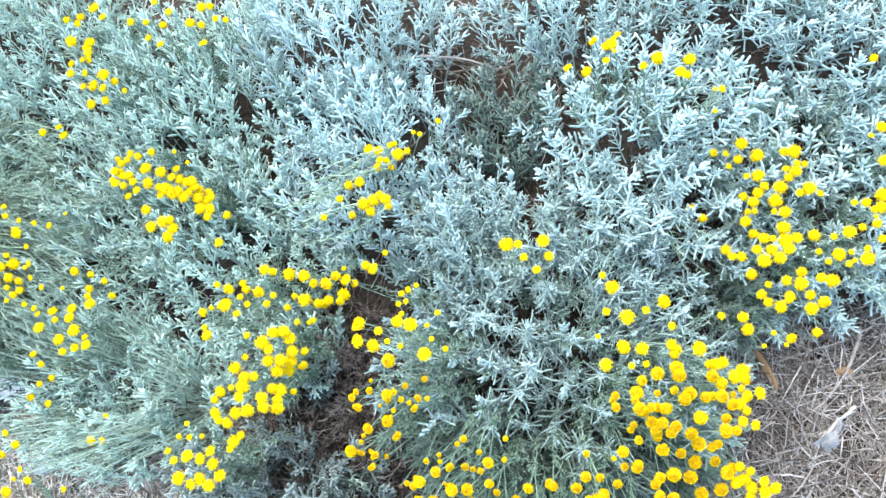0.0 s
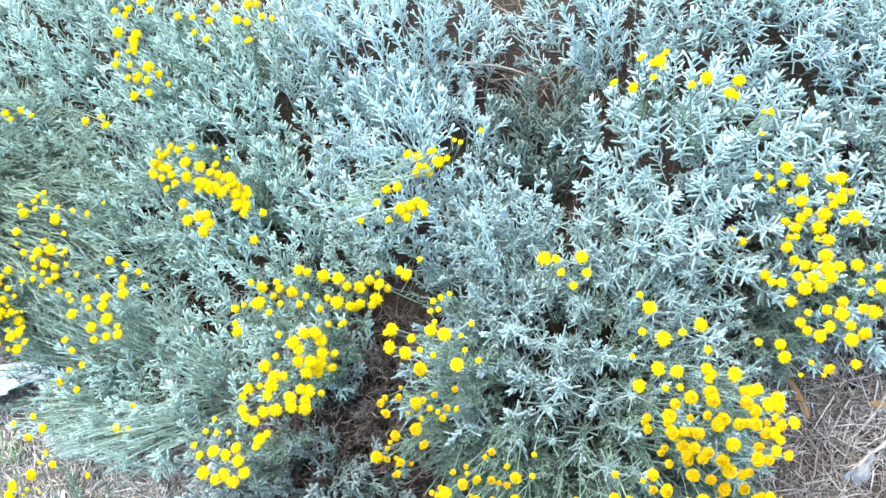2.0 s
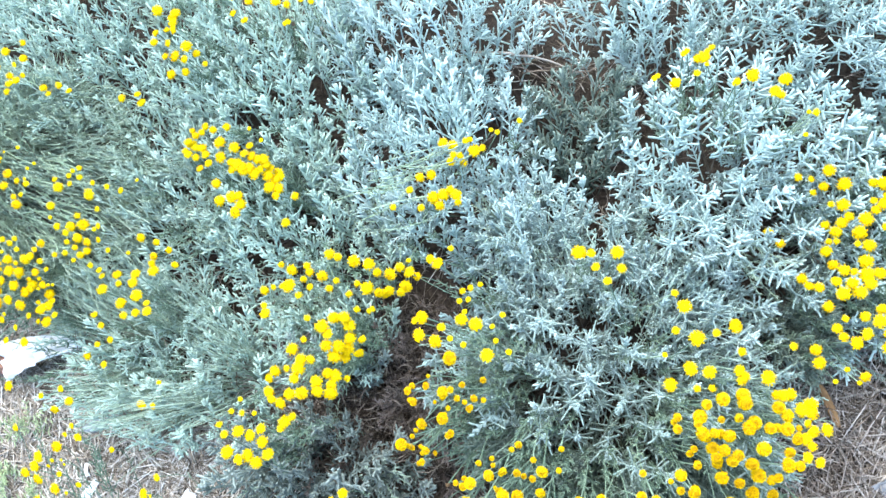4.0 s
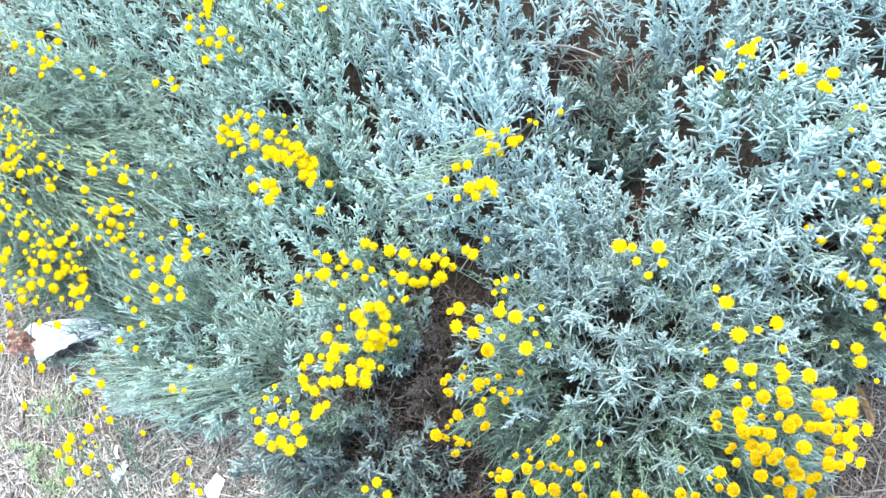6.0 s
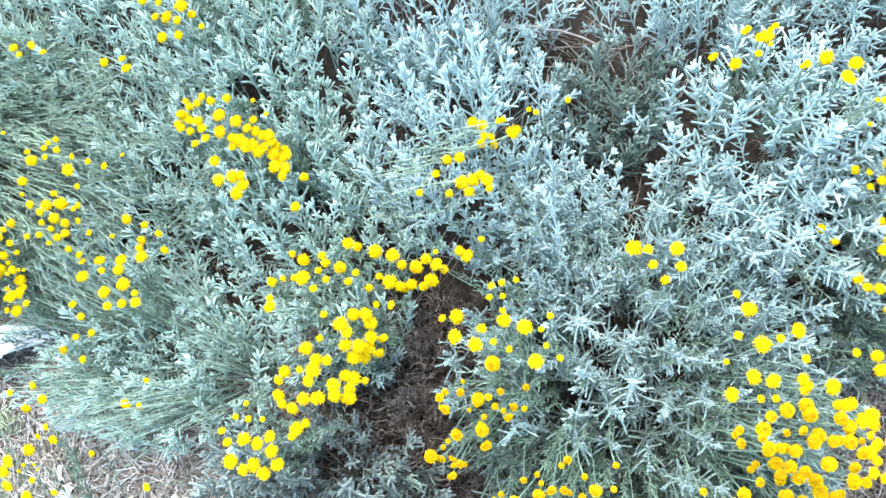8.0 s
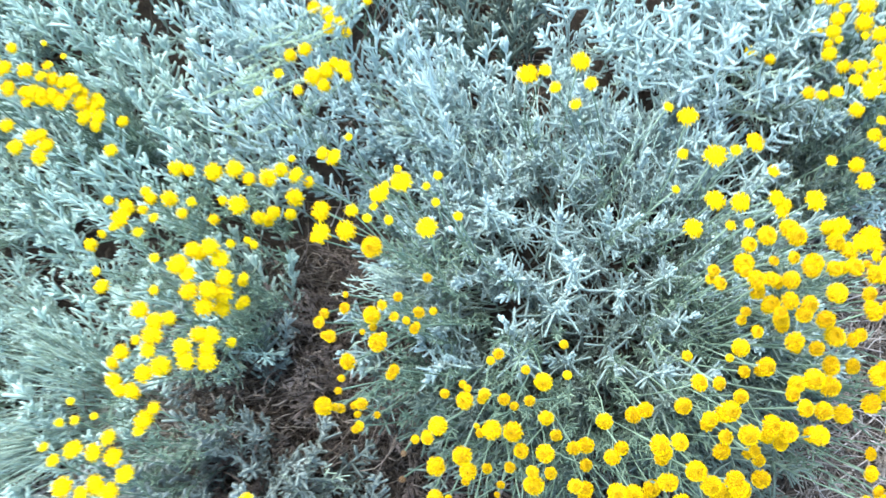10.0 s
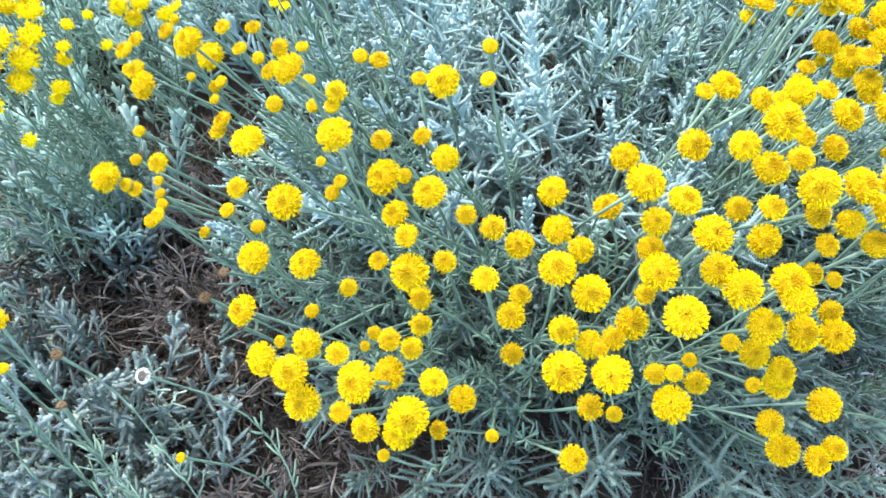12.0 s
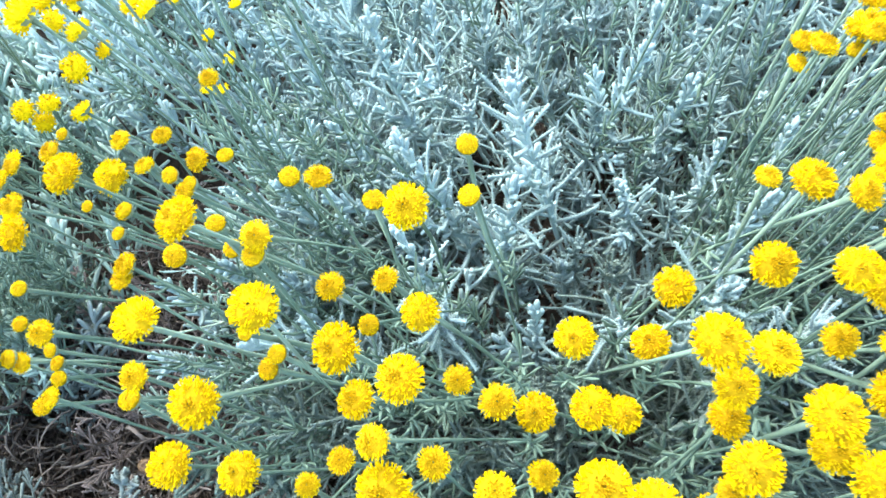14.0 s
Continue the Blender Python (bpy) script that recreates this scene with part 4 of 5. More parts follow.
def build_shrub(row):
    key, cx, cy, rx, ry, high, kind, colour, gap, stalks, label = row
    r = random.Random(sum(map(ord, key)))
    root = new("cotton_lavender_shrub")
    root.location = (cx, cy, 0)
    tagged(root, label, "shrub", "cotton lavender shrubs")
    home = Matrix.Translation((-cx, -cy, 0))
    tips = []
    tries = 0
    while tries < 9000 and len(tips) < 330:
        tries += 1
        a, q = r.uniform(0, math.tau), math.sqrt(r.random()) * 1.02
        edge = 1 + 0.28 * noise.noise(Vector((math.cos(a) * 2 + cx * 9, math.sin(a) * 2, cy * 9)))
        x, y = cx + rx * q * edge * math.cos(a), cy + ry * q * edge * math.sin(a)
        z = high * (1 - (0.46 * q ** 3 if kind in ("star", "rosette") else 0.6 * q ** 2.5)) * (1 + 0.16 * noise.noise(Vector((x * 22, y * 22, 5))) + r.uniform(-0.28, 0.08))
        if bare_patch(x, y) or kind == "plume" and x < 0.02 and noise.noise(Vector((x * 15, y * 15, 4.2))) > 0.4:
            continue
        if key == "left_low" and y < cy - 0.03 and x > cx - 0.045:
            continue
        if -0.24 < x < 0.0 and 0.35 < y < 0.47:
            z = min(z, 0.125)
        thin = noise.noise(Vector((x * 13, y * 13, 1.7)))
        space = gap * (1.0 + 0.35 * max(0, thin))
        if all((x - t[0]) ** 2 + (y - t[1]) ** 2 > space * space for t in tips):
            tips.append((x, y, max(0.05, below_heads(x, y, z)), q, a))
    for x, y, z, q, a in tips:
        near = -0.02 < x < 0.40 and y < 0.42
        detail = (2 if near else 1) if kind == "rosette" or key == "front_left" and x > -0.26 else 1 if near else 0 if y < 0.6 and abs(x - 0.1) < 0.5 else -1
        spread = 0.24 if key == "main" else 0.30 if kind == "plume" else 0.28 if kind == "star" else 0.42
        up = Vector(((x - cx) / rx * spread, (y - cy) / ry * spread, 0.62))
        up += Vector((r.uniform(-1, 1), r.uniform(-1, 1), r.uniform(-0.2, 0.3))) * 0.17
        if key == "front_left":
            up += Vector((0.1, 0.1, 0))
        elif kind == "plume":
            up += Vector((-0.18, 0.44, 0))
        elif kind == "star":
            up += Vector((0, 0.08, 0))
        elif kind == "reed":
            up += Vector((1.0, -0.26, 0))
        up.normalize()
        looks = (kind, detail, colour)
        # front shoots use the darkened leaf, standing in for shade under the heads
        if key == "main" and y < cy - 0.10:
            looks = ("rosette", detail, "shade_grey")
        elif key == "main" and y > cy - 0.07 and r.random() < 0.82:
            looks = ("spire", 1, "blue")
            up = (up + Vector((0, 0, 0.35))).normalized()
        elif key == "left_low" and y < cy - 0.01 and x > cx - 0.05:
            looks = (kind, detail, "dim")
        scale = r.uniform(0.8, 1.15) * (1.12 if key == "main" else 1.22 if key == "front_left" else 1.0)
        length = LENGTH[looks[0]] * scale
        at = Vector((x, y, max(z, 0.03 + 0.6 * length * up.z))) - up * length
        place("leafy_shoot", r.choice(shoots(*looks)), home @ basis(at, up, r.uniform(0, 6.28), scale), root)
    # lower, shaded shoots fill the body; shade also colours the main shrub's front ones
    for x, y, z, q, a in r.sample(tips, len(tips) * {"reed": 3, "plume": 5}.get(kind, 7) // 10):
        up = Vector(((x - cx) / rx * 0.6, (y - cy) / ry * 0.6, 0.5)) + Vector((r.uniform(-1, 1), r.uniform(-1, 1), r.uniform(-0.2, 0.5))) * 0.4
        up.normalize()
        shift = gap * 0.6
        at = Vector((x + r.uniform(-shift, shift), y + r.uniform(-shift, shift), max(0.03, z * r.uniform(0.48, 0.76)))) - up * 0.07
        at.z = max(at.z, 0.004)
        detail = (1 if y < 0.36 else 0) if key == "main" else 0 if y < 0.5 and abs(x - 0.1) < 0.4 else -1
        place("leafy_shoot", r.choice(shoots("stalky" if kind == "reed" else kind, detail, "shade_grey" if key == "main" and (y < cy - 0.06 or y < cy and r.random() < 0.45) else r.choice(("dead", "dim")) if key == "left_low" and y < cy and x > cx - 0.03 else colour)), home @ basis(at, up, r.uniform(0, 6.28), r.uniform(0.65, 0.95)), root)
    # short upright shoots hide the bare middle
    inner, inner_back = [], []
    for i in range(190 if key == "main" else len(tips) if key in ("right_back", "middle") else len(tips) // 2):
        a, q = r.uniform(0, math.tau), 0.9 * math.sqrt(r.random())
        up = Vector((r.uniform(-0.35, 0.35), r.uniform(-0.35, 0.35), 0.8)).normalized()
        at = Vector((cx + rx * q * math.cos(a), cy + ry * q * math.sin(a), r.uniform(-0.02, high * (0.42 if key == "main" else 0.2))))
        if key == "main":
            looks = ("rosette", 1 if at.y < cy and at.x > cx - 0.12 else -1, "shade_grey")
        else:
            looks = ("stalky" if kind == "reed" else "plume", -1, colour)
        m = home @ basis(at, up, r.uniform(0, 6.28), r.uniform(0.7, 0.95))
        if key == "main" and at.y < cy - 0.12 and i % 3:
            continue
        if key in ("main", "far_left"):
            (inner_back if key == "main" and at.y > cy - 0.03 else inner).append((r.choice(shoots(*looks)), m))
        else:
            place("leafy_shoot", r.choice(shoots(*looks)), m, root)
    # front inner leaves carry painted shade, the back ones a lighter grey
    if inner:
        joined(inner, INNER_SHADE if key == "main" else INNER_GREEN, root)
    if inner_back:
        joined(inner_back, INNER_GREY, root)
    # leafy shoots between the tall ones close the middle of the large shrub
    for i in range(60 if key == "main" else 0):
        a, q = r.uniform(0, math.tau), 0.75 * math.sqrt(r.random())
        x, y = cx + rx * q * math.cos(a), cy + ry * q * math.sin(a)
        up = Vector(((x - cx) / rx * 0.4 + r.uniform(-0.3, 0.3), (y - cy) / ry * 0.4 + r.uniform(-0.3, 0.3), 0.7)).normalized()
        at = Vector((x, y, below_heads(x, y, high * r.uniform(0.5, 0.74)))) - up * 0.075
        # the front ones take the leaf colour with shade in it
        place("leafy_shoot", r.choice(shoots("rosette", 1, "blue" if y > cy - 0.07 else "shade_grey")), home @ basis(at, up, r.uniform(0, 6.28), r.uniform(0.75, 1.0)), root)
    # green stalky shoots towards the rim; main shrub's front ones darkened as if shaded
    for i in range(stalks + (85 if key == "main" else 0)):
        a, q = r.uniform(0, math.tau), r.uniform(0.72 if key == "main" else 0.5, 1.02)
        if i >= stalks:
            a, q = r.uniform(-1.2, 0.1), r.uniform(0.8, 1.2)
        x, y = cx + rx * q * math.cos(a), cy + ry * q * math.sin(a)
        if bare_patch(x, y):
            continue
        rake = 0.9 if key == "main" else 0.55
        up = Vector((math.cos(a) * rake * q, math.sin(a) * rake * q, 0.62)) + Vector((r.uniform(-1, 1), r.uniform(-1, 1), 0)) * 0.15
        if key == "low_left":
            up += Vector((-0.6, 0.12, 0))
        elif key in ("far_left", "far_back_left"):
            up += Vector((0.7, -0.2, 0))
        up.normalize()
        scale = r.uniform(0.7, 1.0)
        at = Vector((x, y, max(below_heads(x, y, high * (0.98 - 0.45 * q ** 2)), 0.09))) - up * LENGTH["stalky"] * scale
        at.z = max(at.z, -0.01)
        place("leafy_shoot", r.choice(shoots("reed" if key in ("low_left", "far_left", "far_back_left") else "stalky", 1 if key == "main" and a > 3 else -1, "shade_grey" if key == "main" and i < stalks and y < cy - 0.02 and (x > cx - 0.02 or y < cy - 0.08) else "sage" if key == "main" and y > cy else "shade_grey" if key == "main" and y < cy - 0.1 else "green")), home @ basis(at, up, r.uniform(0, 6.28), scale), root)
    # withered shoots lie about in the open gap beside this shrub
    for i in range({"left_low": 110, "front_left": 60}.get(key, 0)):
        x, y = (r.uniform(-0.21, -0.01), r.uniform(0.06, 0.25)) if key == "left_low" else (r.uniform(-0.33, -0.03), r.uniform(-0.06, 0.09))
        up = Vector((r.uniform(-1, 1), r.uniform(-1, 1), r.uniform(0.0, 0.9))).normalized()
        at = Vector((x, y, r.uniform(0.002, 0.03)))
        place("withered_shoot", r.choice(shoots("plume", -1, "dead")), home @ basis(at, up, r.uniform(0, 6.28), r.uniform(0.35, 0.65)), root, "brown withered shoot")
    for i in range(max(8, len(tips) // 14)):
        x, y, z, q, a = r.choice(tips)
        base = Vector((r.uniform(-0.3, 0.3) * rx * 0.5, r.uniform(-0.3, 0.3) * ry * 0.5, -0.004))
        end = Vector((x - cx, y - cy, z)) * 0.8
        place("woody_branch", branch_mesh(base, end, r, r.uniform(0.0016, 0.0032)), Matrix(), root)
    return root


ROOTS = {row[0]: (build_shrub(row), row) for row in SHRUBS}


# ---- flower stems and heads ----
def stalk_mesh(base, head, up, thick, r, leaves, mat):
    n = 9
    rise = max(0.02, (head - base).length)
    sway = Vector((r.uniform(-1, 1), r.uniform(-1, 1), 0)) * rise
    path = curve_points(base, base + Vector((0, 0, 0.35)) * min(rise, head.z - base.z) + (head - base) * 0.25 + sway * 0.12, head - (up * 0.45 * (head.z - base.z) + (head - base) * 0.2) + sway * 0.1, head, n)
    verts, faces = [], []
    tube(verts, faces, path, [thick * (1.05 - 0.3 * math.sin(math.pi * i / n)) for i in range(n)] + [thick * 1.35], 5)
    turn = r.uniform(0, 6.28)
    for i in range(leaves):
        f = r.uniform(0.08, 0.76)
        p = path[int(f * n)].lerp(path[int(f * n) + 1], r.random())
        d = (path[int(f * n) + 1] - path[int(f * n)]).normalized()
        turn += 2.4
        out = d.orthogonal().normalized()
        out.rotate(Matrix.Rotation(turn, 3, d))
        size = r.uniform(0.008, 0.018) * (1.2 - f)
        tube(verts, faces, [p, p + (out * 0.75 + d * 0.6) * size * 0.5, p + (out * 0.7 + d * 0.8) * size], [0.0005, 0.0008, 0.0005], 3)
    return mesh("flower_stem", verts, faces, [mat])


def flower(x, y, z, wide, kind=""):
    r = random.Random(int(x * 7919 + y * 104729 + z))
    at = Vector((x, y, z)) / 1000
    wide = min(wide / 10000, 0.0155)
    across = at.x < -0.075 and at.y > 0.12
    best = min((v for k, v in ROOTS.items() if not (across and k == "main")), key=lambda v: math.hypot((at.x - v[1][1]) / v[1][3], (at.y - v[1][2]) / v[1][4]))
    root, row = best
    cx, cy, rx, ry = row[1:5]
    off = Vector(((at.x - cx) / rx, (at.y - cy) / ry, 0))
    if off.length > 1.6:
        off *= 1.6 / off.length
    up = (off * 0.3 + Vector((r.uniform(-0.25, 0.25), r.uniform(-0.25, 0.25), 0.85))).normalized()
    if not kind:
        kind = "open" if wide > 0.0098 else "half" if wide > 0.0072 else "bud"
    fine = -0.07 < at.x < 0.35 and -0.06 < at.y < 0.22
    local = at - Vector((cx, cy, 0)) - up * wide * 0.32
    lean = 0.77 if row[0] == "main" else 0.78
    base = Vector((local.x * lean, local.y * lean, 0.03)) + Vector((r.uniform(-1, 1), r.uniform(-1, 1), 0)) * 0.012
    if -0.10 < at.x < 0.0 and 0.39 < at.y < 0.48 and at.z < 0.2:
        base = local + Vector((r.uniform(-0.105, -0.07), r.uniform(-0.045, -0.02), r.uniform(-0.02, 0.0)))
    if at.x < -0.5 and at.y > 0.25:
        base = local + Vector((r.uniform(-0.16, -0.10), r.uniform(0.01, 0.05), -min(0.07, local.z - 0.02)))
    if at.x < 0.03 and at.y < 0.05 or at.x < -0.05 and at.y < 0.062 and at.z > 0.235:
        base = Vector((local.x + 0.03, local.y - r.uniform(0.07, 0.10), 0.05))
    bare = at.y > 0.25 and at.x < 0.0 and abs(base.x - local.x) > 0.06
    reach = local - base
    if reach.length > 0.24:
        base = local - reach.normalized() * 0.24
        base.z = max(0.008, base.z)
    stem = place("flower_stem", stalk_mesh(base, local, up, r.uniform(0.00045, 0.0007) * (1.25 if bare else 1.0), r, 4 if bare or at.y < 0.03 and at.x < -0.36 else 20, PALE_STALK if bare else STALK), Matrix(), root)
    if kind == "husk":
        wide *= 1.08
    look_like = {"open": "", "half": "half-open golden button flower", "bud": "small yellow flower bud", "spent": "withered brown flower head", "husk": "bleached empty flower head"}[kind]
    place("flower_head", r.choice(HEADS[kind, fine]), basis(local, up, r.uniform(0, 6.28), wide), stem, look_like)


for flower_row in FLOWERS:
    flower(*flower_row)

# ---- straw and dead stems on the ground ----
def build_straw():
    r = random.Random(21)
    verts, faces, grey_verts, grey_faces = [], [], [], []
    made = 0
    while made < 30000:
        pick = r.random()
        if pick < 0.14:
            x, y = r.uniform(0.36, 0.68), r.uniform(-0.02, 0.36)
        elif pick < 0.72:
            x, y = r.uniform(-0.95, -0.22), r.uniform(-0.2, 0.2)
        else:
            x, y = r.uniform(-1.0, 0.95), r.uniform(-0.35, 0.95)
        x, y = x + r.gauss(0, 0.05), y + r.gauss(0, 0.05)
        inside = covered(x, y)
        if inside < 0.9 and not bare_patch(x, y) and r.random() < 0.86 or inside < 1.3 and -0.22 < x < 0.33 and y < 0.3:
            continue
        made += 1
        a, size = r.uniform(0, math.tau), (0.012 if x < 0.3 else 0.02) + 0.065 * r.random() ** 1.6
        d = Vector((math.cos(a), math.sin(a), 0))
        side = Vector((-d.y, d.x, 0)) * r.uniform(-0.35, 0.35)
        z = ground_height(x, y) + r.uniform(0.001, 0.014)
        tilt = r.uniform(-0.12, 0.16)
        path = []
        for i in range(3):
            s = i / 2 - 0.5
            path.append(Vector((x, y, z + tilt * size * s)) + d * size * s + side * size * (s * s))
        for p in path:
            p.z = max(p.z, ground_height(p.x, p.y) + 0.0006)
        w = (0.0003 if x > -0.2 else 0.0005) + 0.0008 * r.random() ** 1.5
        grey = x > 0.28
        tube(grey_verts if grey else verts, grey_faces if grey else faces, path, [w, w, w * 0.5], 3)
    tagged(new("straw_litter", mesh("straw_litter", verts, faces, [STRAW])), "bleached straw and needles lying on the soil", "straw", kind="stuff")
    tagged(new("straw_litter", mesh("straw_litter", grey_verts, grey_faces, [GREY_STRAW])), "weathered grey-brown straw and needles on the soil", "straw", kind="stuff")


def build_dead_stems():
    r = random.Random(33)
    verts, faces = [], []
    made = 0
    while made < 7800:
        if r.random() < 0.5:
            x, y = r.uniform(-0.24, 0.0), r.uniform(0.06, 0.27)
        elif r.random() < 0.42:
            x, y = r.uniform(-0.08, 0.34), r.uniform(-0.12, 0.05)
        else:
            x, y = r.uniform(-0.8, 0.65), r.uniform(-0.06, 0.85)
        if covered(x, y) > 1.6:
            continue
        made += 1
        a = r.uniform(0, math.tau)
        p = Vector((x, y, ground_height(x, y) + r.choice((0.001, 0.01, 0.03, 0.06)) * r.random()))
        d = Vector((math.cos(a), math.sin(a), r.uniform(0.1, 1.3))).normalized()
        axis = Vector((r.uniform(-1, 1), r.uniform(-1, 1), r.uniform(-1, 1))).normalized()
        curl = Matrix.Rotation(r.uniform(0.15, 0.85), 3, axis)
        step = r.uniform(0.004, 0.010)
        path = [p.copy()]
        for i in range(6):
            d = (curl @ d + Vector((r.uniform(-1, 1), r.uniform(-1, 1), r.uniform(-0.8, 0.6))) * 0.22).normalized()
            p = p + d * step
            p.z = max(p.z, 0.002)
            path.append(p.copy())
        w = r.uniform(0.0003, 0.0009) * (1.8 if r.random() < 0.08 else 1.0)
        tube(verts, faces, path, [w] * 5 + [w * 0.8, w * 0.5], 3)
    tagged(new("dead_stem_tangle", mesh("dead_stem_tangle", verts, faces, [DRY])), "brown curled dead stems tangled under the shrubs", "dead stems", kind="stuff")


build_straw()
build_dead_stems()


# ---- small things on the ground ----
def twig(points, thick, label, mat=TWIG):
    verts, faces = [], []
    pts = [Vector((x, y, ground_height(x, y) + z)) for x, y, z in points]
    path = curve_points(*pts, 12)
    path = [p + Vector((rng.uniform(-1, 1), rng.uniform(-1, 1), 0)) * 0.0012 for p in path]
    tube(verts, faces, path, [thick * (1.1 - 0.5 * i / 12) * rng.uniform(0.85, 1.15) for i in range(13)], 6)
    tagged(new("twig", mesh("twig", verts, faces, [mat])), label, "twig", "twigs on the soil")


def lump(name, at, size, mat, label, category, turn=0.0, seed=1):
    """A small uneven lump: a stone, a leaf scrap or a bark chip."""
    bm = bmesh.new()
    bmesh.ops.create_icosphere(bm, subdivisions=3, radius=0.5)
    for v in bm.verts:
        k = 1 + 0.3 * noise.noise(v.co * 2.4 + Vector((seed, seed * 2, 0))) + 0.1 * noise.noise(v.co * 7 + Vector((seed, 0, 3)))
        v.co = Vector((v.co.x * size[0] * k, v.co.y * size[1] * k, v.co.z * size[2] * k))
        v.co.z = max(v.co.z, -0.3 * size[2])
    me = bpy.data.meshes.new(name)
    bm.to_mesh(me)
    bm.free()
    me.materials.append(mat)
    me.polygons.foreach_set("use_smooth", [True] * len(me.polygons))
    ob = new(name, me)
    ob.matrix_basis = pose(at[0], at[1], ground_height(at[0], at[1]) + at[2], 0, 0, turn)
    return tagged(ob, label, category)


def sheet(name, width, depth, mat, crumple, seed, taper=0.3, n=18):
    """A crumpled film with thickness, lying flat."""
    verts, faces = [], []
    for layer in (0, 1):
        for j in range(n + 1):
            for i in range(n + 1):
                u, v = i / n - 0.5, j / n - 0.5
                grow = 1 - taper * (u + 0.5)
                x = u * width + 0.05 * width * noise.noise(Vector((v * 4, seed, 1)))
                y = v * depth * grow + 0.08 * depth * noise.noise(Vector((u * 4, seed, 2)))
                z = crumple * (0.55 + noise.noise(Vector((u * 3.1, v * 3.1, seed))) * 0.8 + 0.35 * noise.noise(Vector((u * 9, v * 9, seed))))
                z *= 1.15 - 1.6 * (u * u + v * v)
                verts.append((x, y, max(0.0006, z) - 0.0006 * layer))
    m = (n + 1) ** 2
    for j in range(n):
        for i in range(n):
            a = j * (n + 1) + i
            quad = (a, a + 1, a + n + 2, a + n + 1)
            faces.append(quad)
            faces.append(tuple(m + q for q in reversed(quad)))
    return mesh(name, verts, faces, [mat])


def build_wrapper():
    root = new("crumpled_wrapper")
    root.location = (-0.679, 0.128, 0.024)
    root.scale = (1.15, 1.2, 1.1)
    root.rotation_euler = (0, 0, radians(22))
    tagged(root, "crumpled white and copper-brown plastic wrapper on the straw", "wrapper")
    place("film", sheet("film", 0.112, 0.054, FILM, 0.040, 3, 0.6), Matrix(), root, "white crumpled plastic film")
    place("printed_end", sheet("printed_end", 0.062, 0.03, FOIL, 0.014, 9, 0.0), pose(-0.070, 0.004, 0.001, 0, 0, -16), root, "copper-brown speckled printed end")


build_wrapper()


def scrap(at, size, turn, seed):
    ob = new("plastic_scrap", sheet("plastic_scrap", size[0], size[1], FILM, 0.008, seed, 0.4, 8))
    ob.matrix_basis = pose(at[0], at[1], ground_height(*at) + 0.013, 0, 0, turn)
    tagged(ob, "small white plastic scrap on the straw", "plastic scrap", "plastic scraps")


scrap((-0.563, -0.063), (0.035, 0.016), 60, 4)
scrap((-0.406, -0.054), (0.036, 0.028), 70, 5)
scrap((-0.575, -0.035), (0.020, 0.008), 110, 6)

lump("bark_chip", (0.432, 0.213, 0.012), (0.062, 0.011, 0.008), BARK_CHIP, "orange-brown bark chip on the straw", "bark chip", -62, seed=3)
lump("bark_chip", (0.525, 0.215, 0.010), (0.022, 0.012, 0.006), BARK_CHIP, "small reddish bark chip on the straw", "bark chip", 10, seed=6)
dry_leaf = new("dead_leaf", sheet("dead_leaf", 0.046, 0.026, DEAD_LEAF, 0.017, 8, 0.75, 12))
dry_leaf.matrix_basis = pose(0.507, 0.138, ground_height(0.507, 0.138) + 0.010, 8, -6, 62)
tagged(dry_leaf, "curled pale grey dead leaf on the straw", "dead leaf")
lump("dead_leaf", (-0.115, 0.062, 0.030), (0.034, 0.012, 0.010), WOOD, "dark grey dead leaf among dry stems", "dead leaf", -20, seed=9)
# stone-shaped lump standing in for a crumpled grey leafy piece
lump("stone", (-0.576, 0.03, 0.01), (0.05, 0.022, 0.02), GREY_LUMP, "flat grey crumpled piece beside the shrub", "stone", 15, seed=12)
twig(((0.545, 0.27, 0.012), (0.54, 0.235, 0.016), (0.525, 0.195, 0.014), (0.478, 0.158, 0.008)), 0.0026, "curved pale grey dead twig on the straw")
twig(((0.535, 0.172, 0.014), (0.52, 0.158, 0.018), (0.50, 0.145, 0.020), (0.488, 0.118, 0.010)), 0.0022, "short pale forked twig on the straw")
twig(((0.43, 0.081, 0.010), (0.46, 0.088, 0.016), (0.485, 0.082, 0.012), (0.50, 0.062, 0.008)), 0.0016, "thin bent pale twig on the straw")
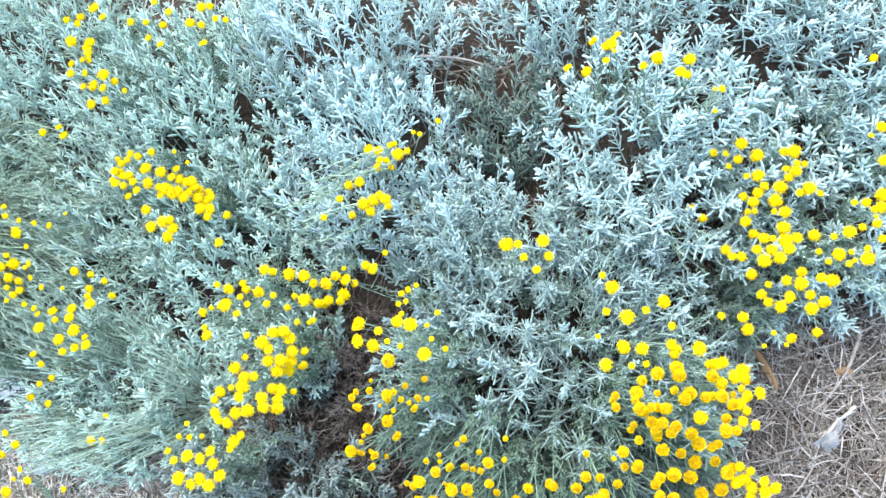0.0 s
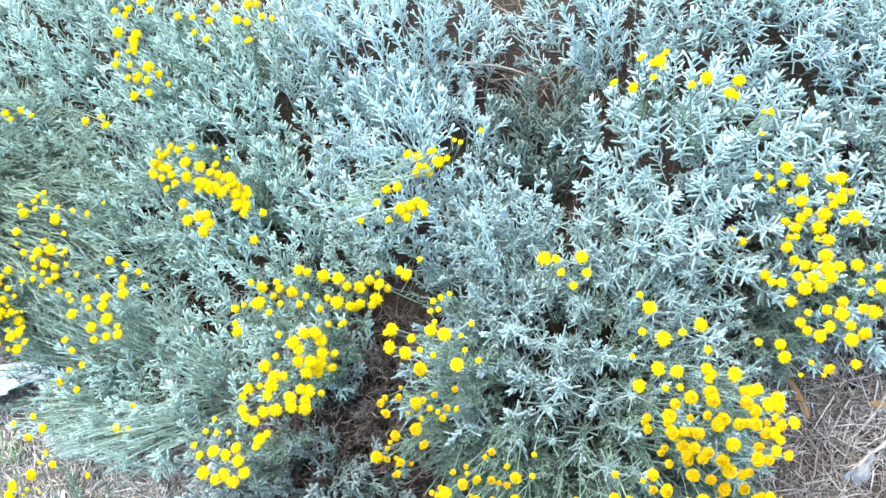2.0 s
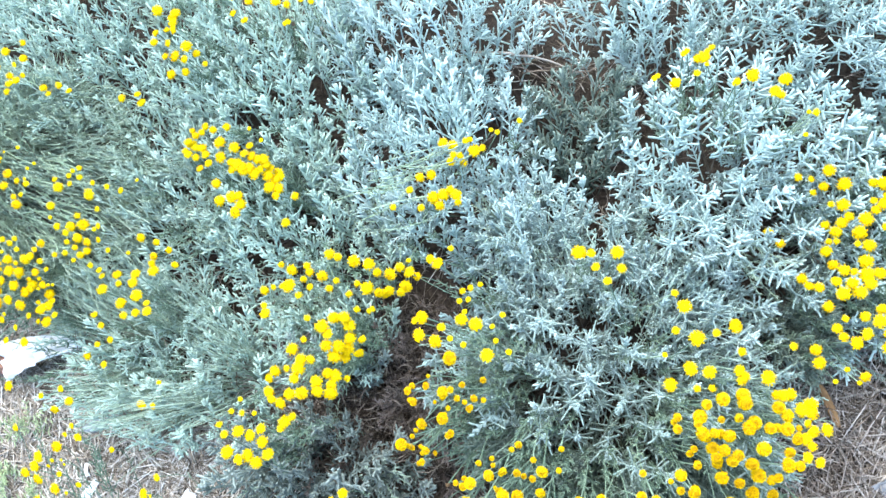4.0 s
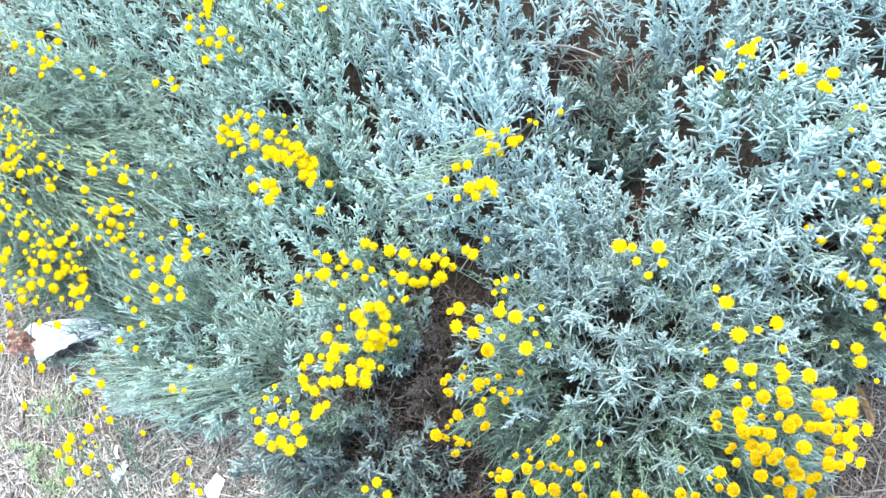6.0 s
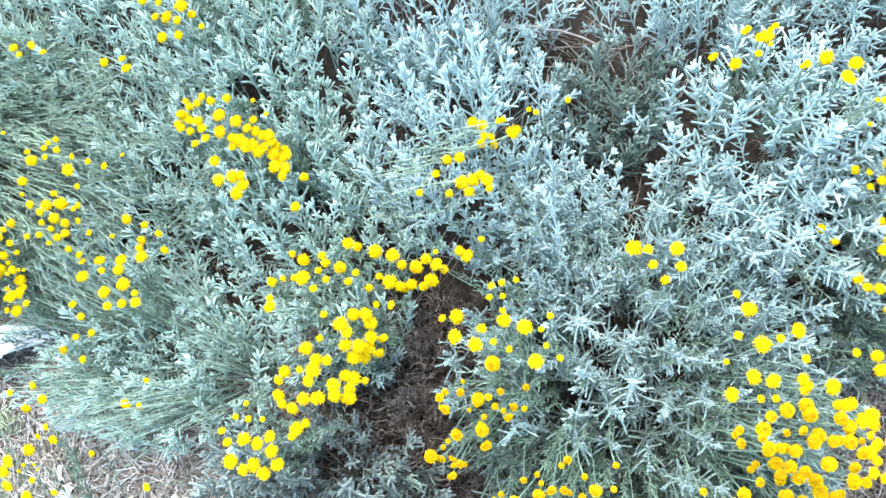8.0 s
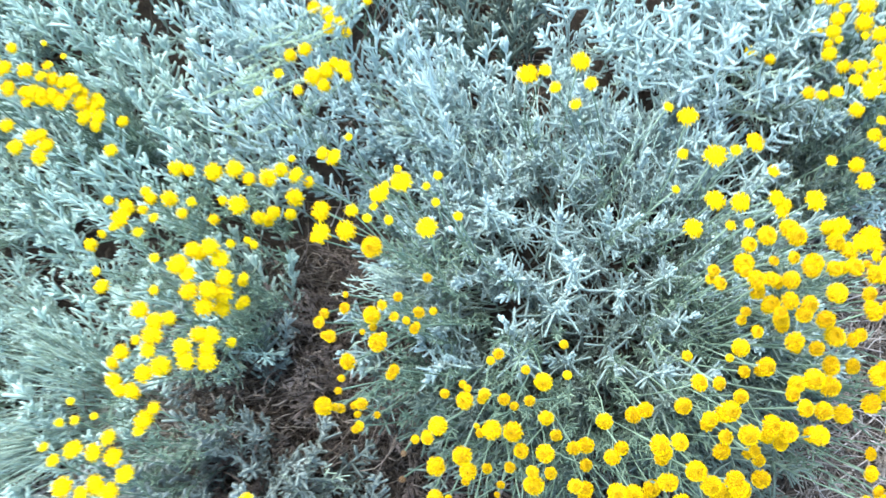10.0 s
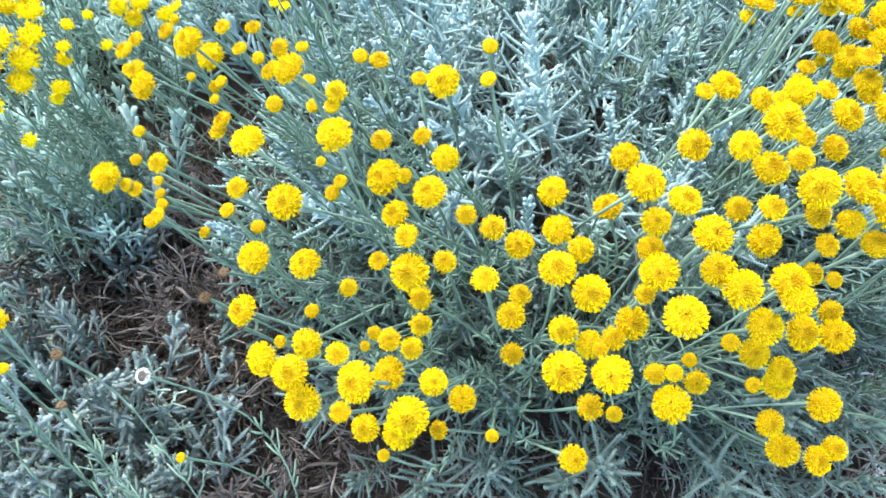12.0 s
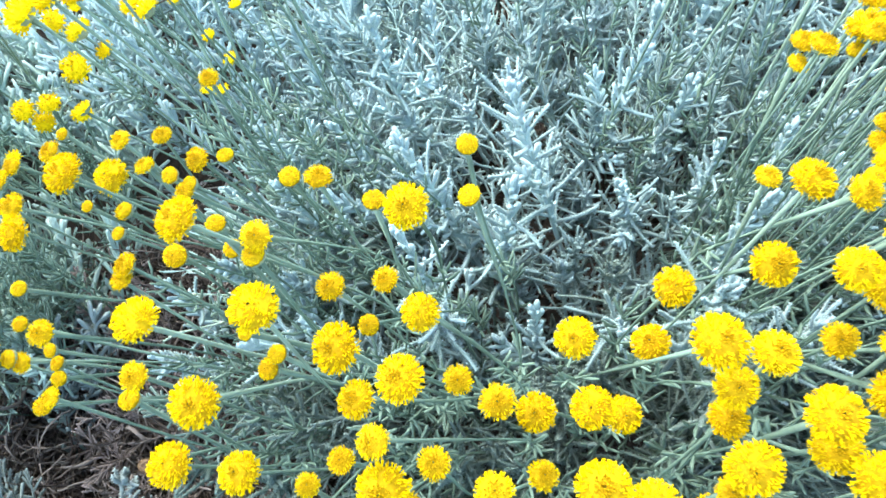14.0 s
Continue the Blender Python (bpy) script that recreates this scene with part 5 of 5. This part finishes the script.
twig(((0.53, 0.255, 0.010), (0.50, 0.245, 0.014), (0.47, 0.235, 0.014), (0.44, 0.222, 0.010)), 0.0014, "thin straight grey twig on the straw")
twig(((-0.08, 0.625, 0.05), (-0.03, 0.632, 0.06), (0.03, 0.628, 0.055), (0.08, 0.615, 0.04)), 0.0025, "grey dead twig caught between shrubs")
for k in range(7):
    x0, y0 = -0.05 + 0.018 * k, 0.612 + 0.004 * (k % 3)
    twig(((x0, y0, 0.03), (x0 + 0.02, y0 + 0.004, 0.045), (x0 + 0.045, y0 - 0.003, 0.045), (x0 + 0.06 + 0.004 * k, y0 - 0.02 + 0.009 * k, 0.03)), 0.0011, "thin dry brown twig between shrubs", DRY_TWIG)
twig(((-0.13, 0.12, 0.012), (-0.12, 0.14, 0.03), (-0.10, 0.155, 0.035), (-0.088, 0.18, 0.02)), 0.002, "thick brown dead twig under the shrub", WOOD)


def build_weed(cx, cy, count, seed):
    """A low green weed with small divided leaves."""
    r = random.Random(seed)
    root = new("weed")
    root.location = (cx, cy, ground_height(cx, cy))
    tagged(root, "low fresh green weed growing through straw", "weed", "green weeds")
    for i in range(count):
        a = r.uniform(0, math.tau)
        size = r.uniform(0.02, 0.05)
        end = Vector((math.cos(a) * size, math.sin(a) * size, r.uniform(0.012, 0.035)))
        verts, faces = [], []
        path = curve_points(Vector((0, 0, 0)), Vector((0, 0, 0.015)), end * 0.6 + Vector((0, 0, 0.012)), end, 6)
        tube(verts, faces, path, [0.0007] * 6 + [0.0004], 3)
        for p in path[2:]:
            for side in (-1, 1):
                b = a + side * r.uniform(0.7, 1.3)
                d = Vector((math.cos(b), math.sin(b), r.uniform(0, 0.4))) * r.uniform(0.005, 0.011)
                tube(verts, faces, [p, p + d * 0.5, p + d], [0.0004, 0.0011, 0.0004], 4)
        place("leaf", mesh("leaf", verts, faces, [WEED]), Matrix(), root)


build_weed(-0.684, 0.012, 12, 1)
build_weed(-0.718, -0.055, 12, 2)
build_weed(-0.662, -0.094, 12, 3)
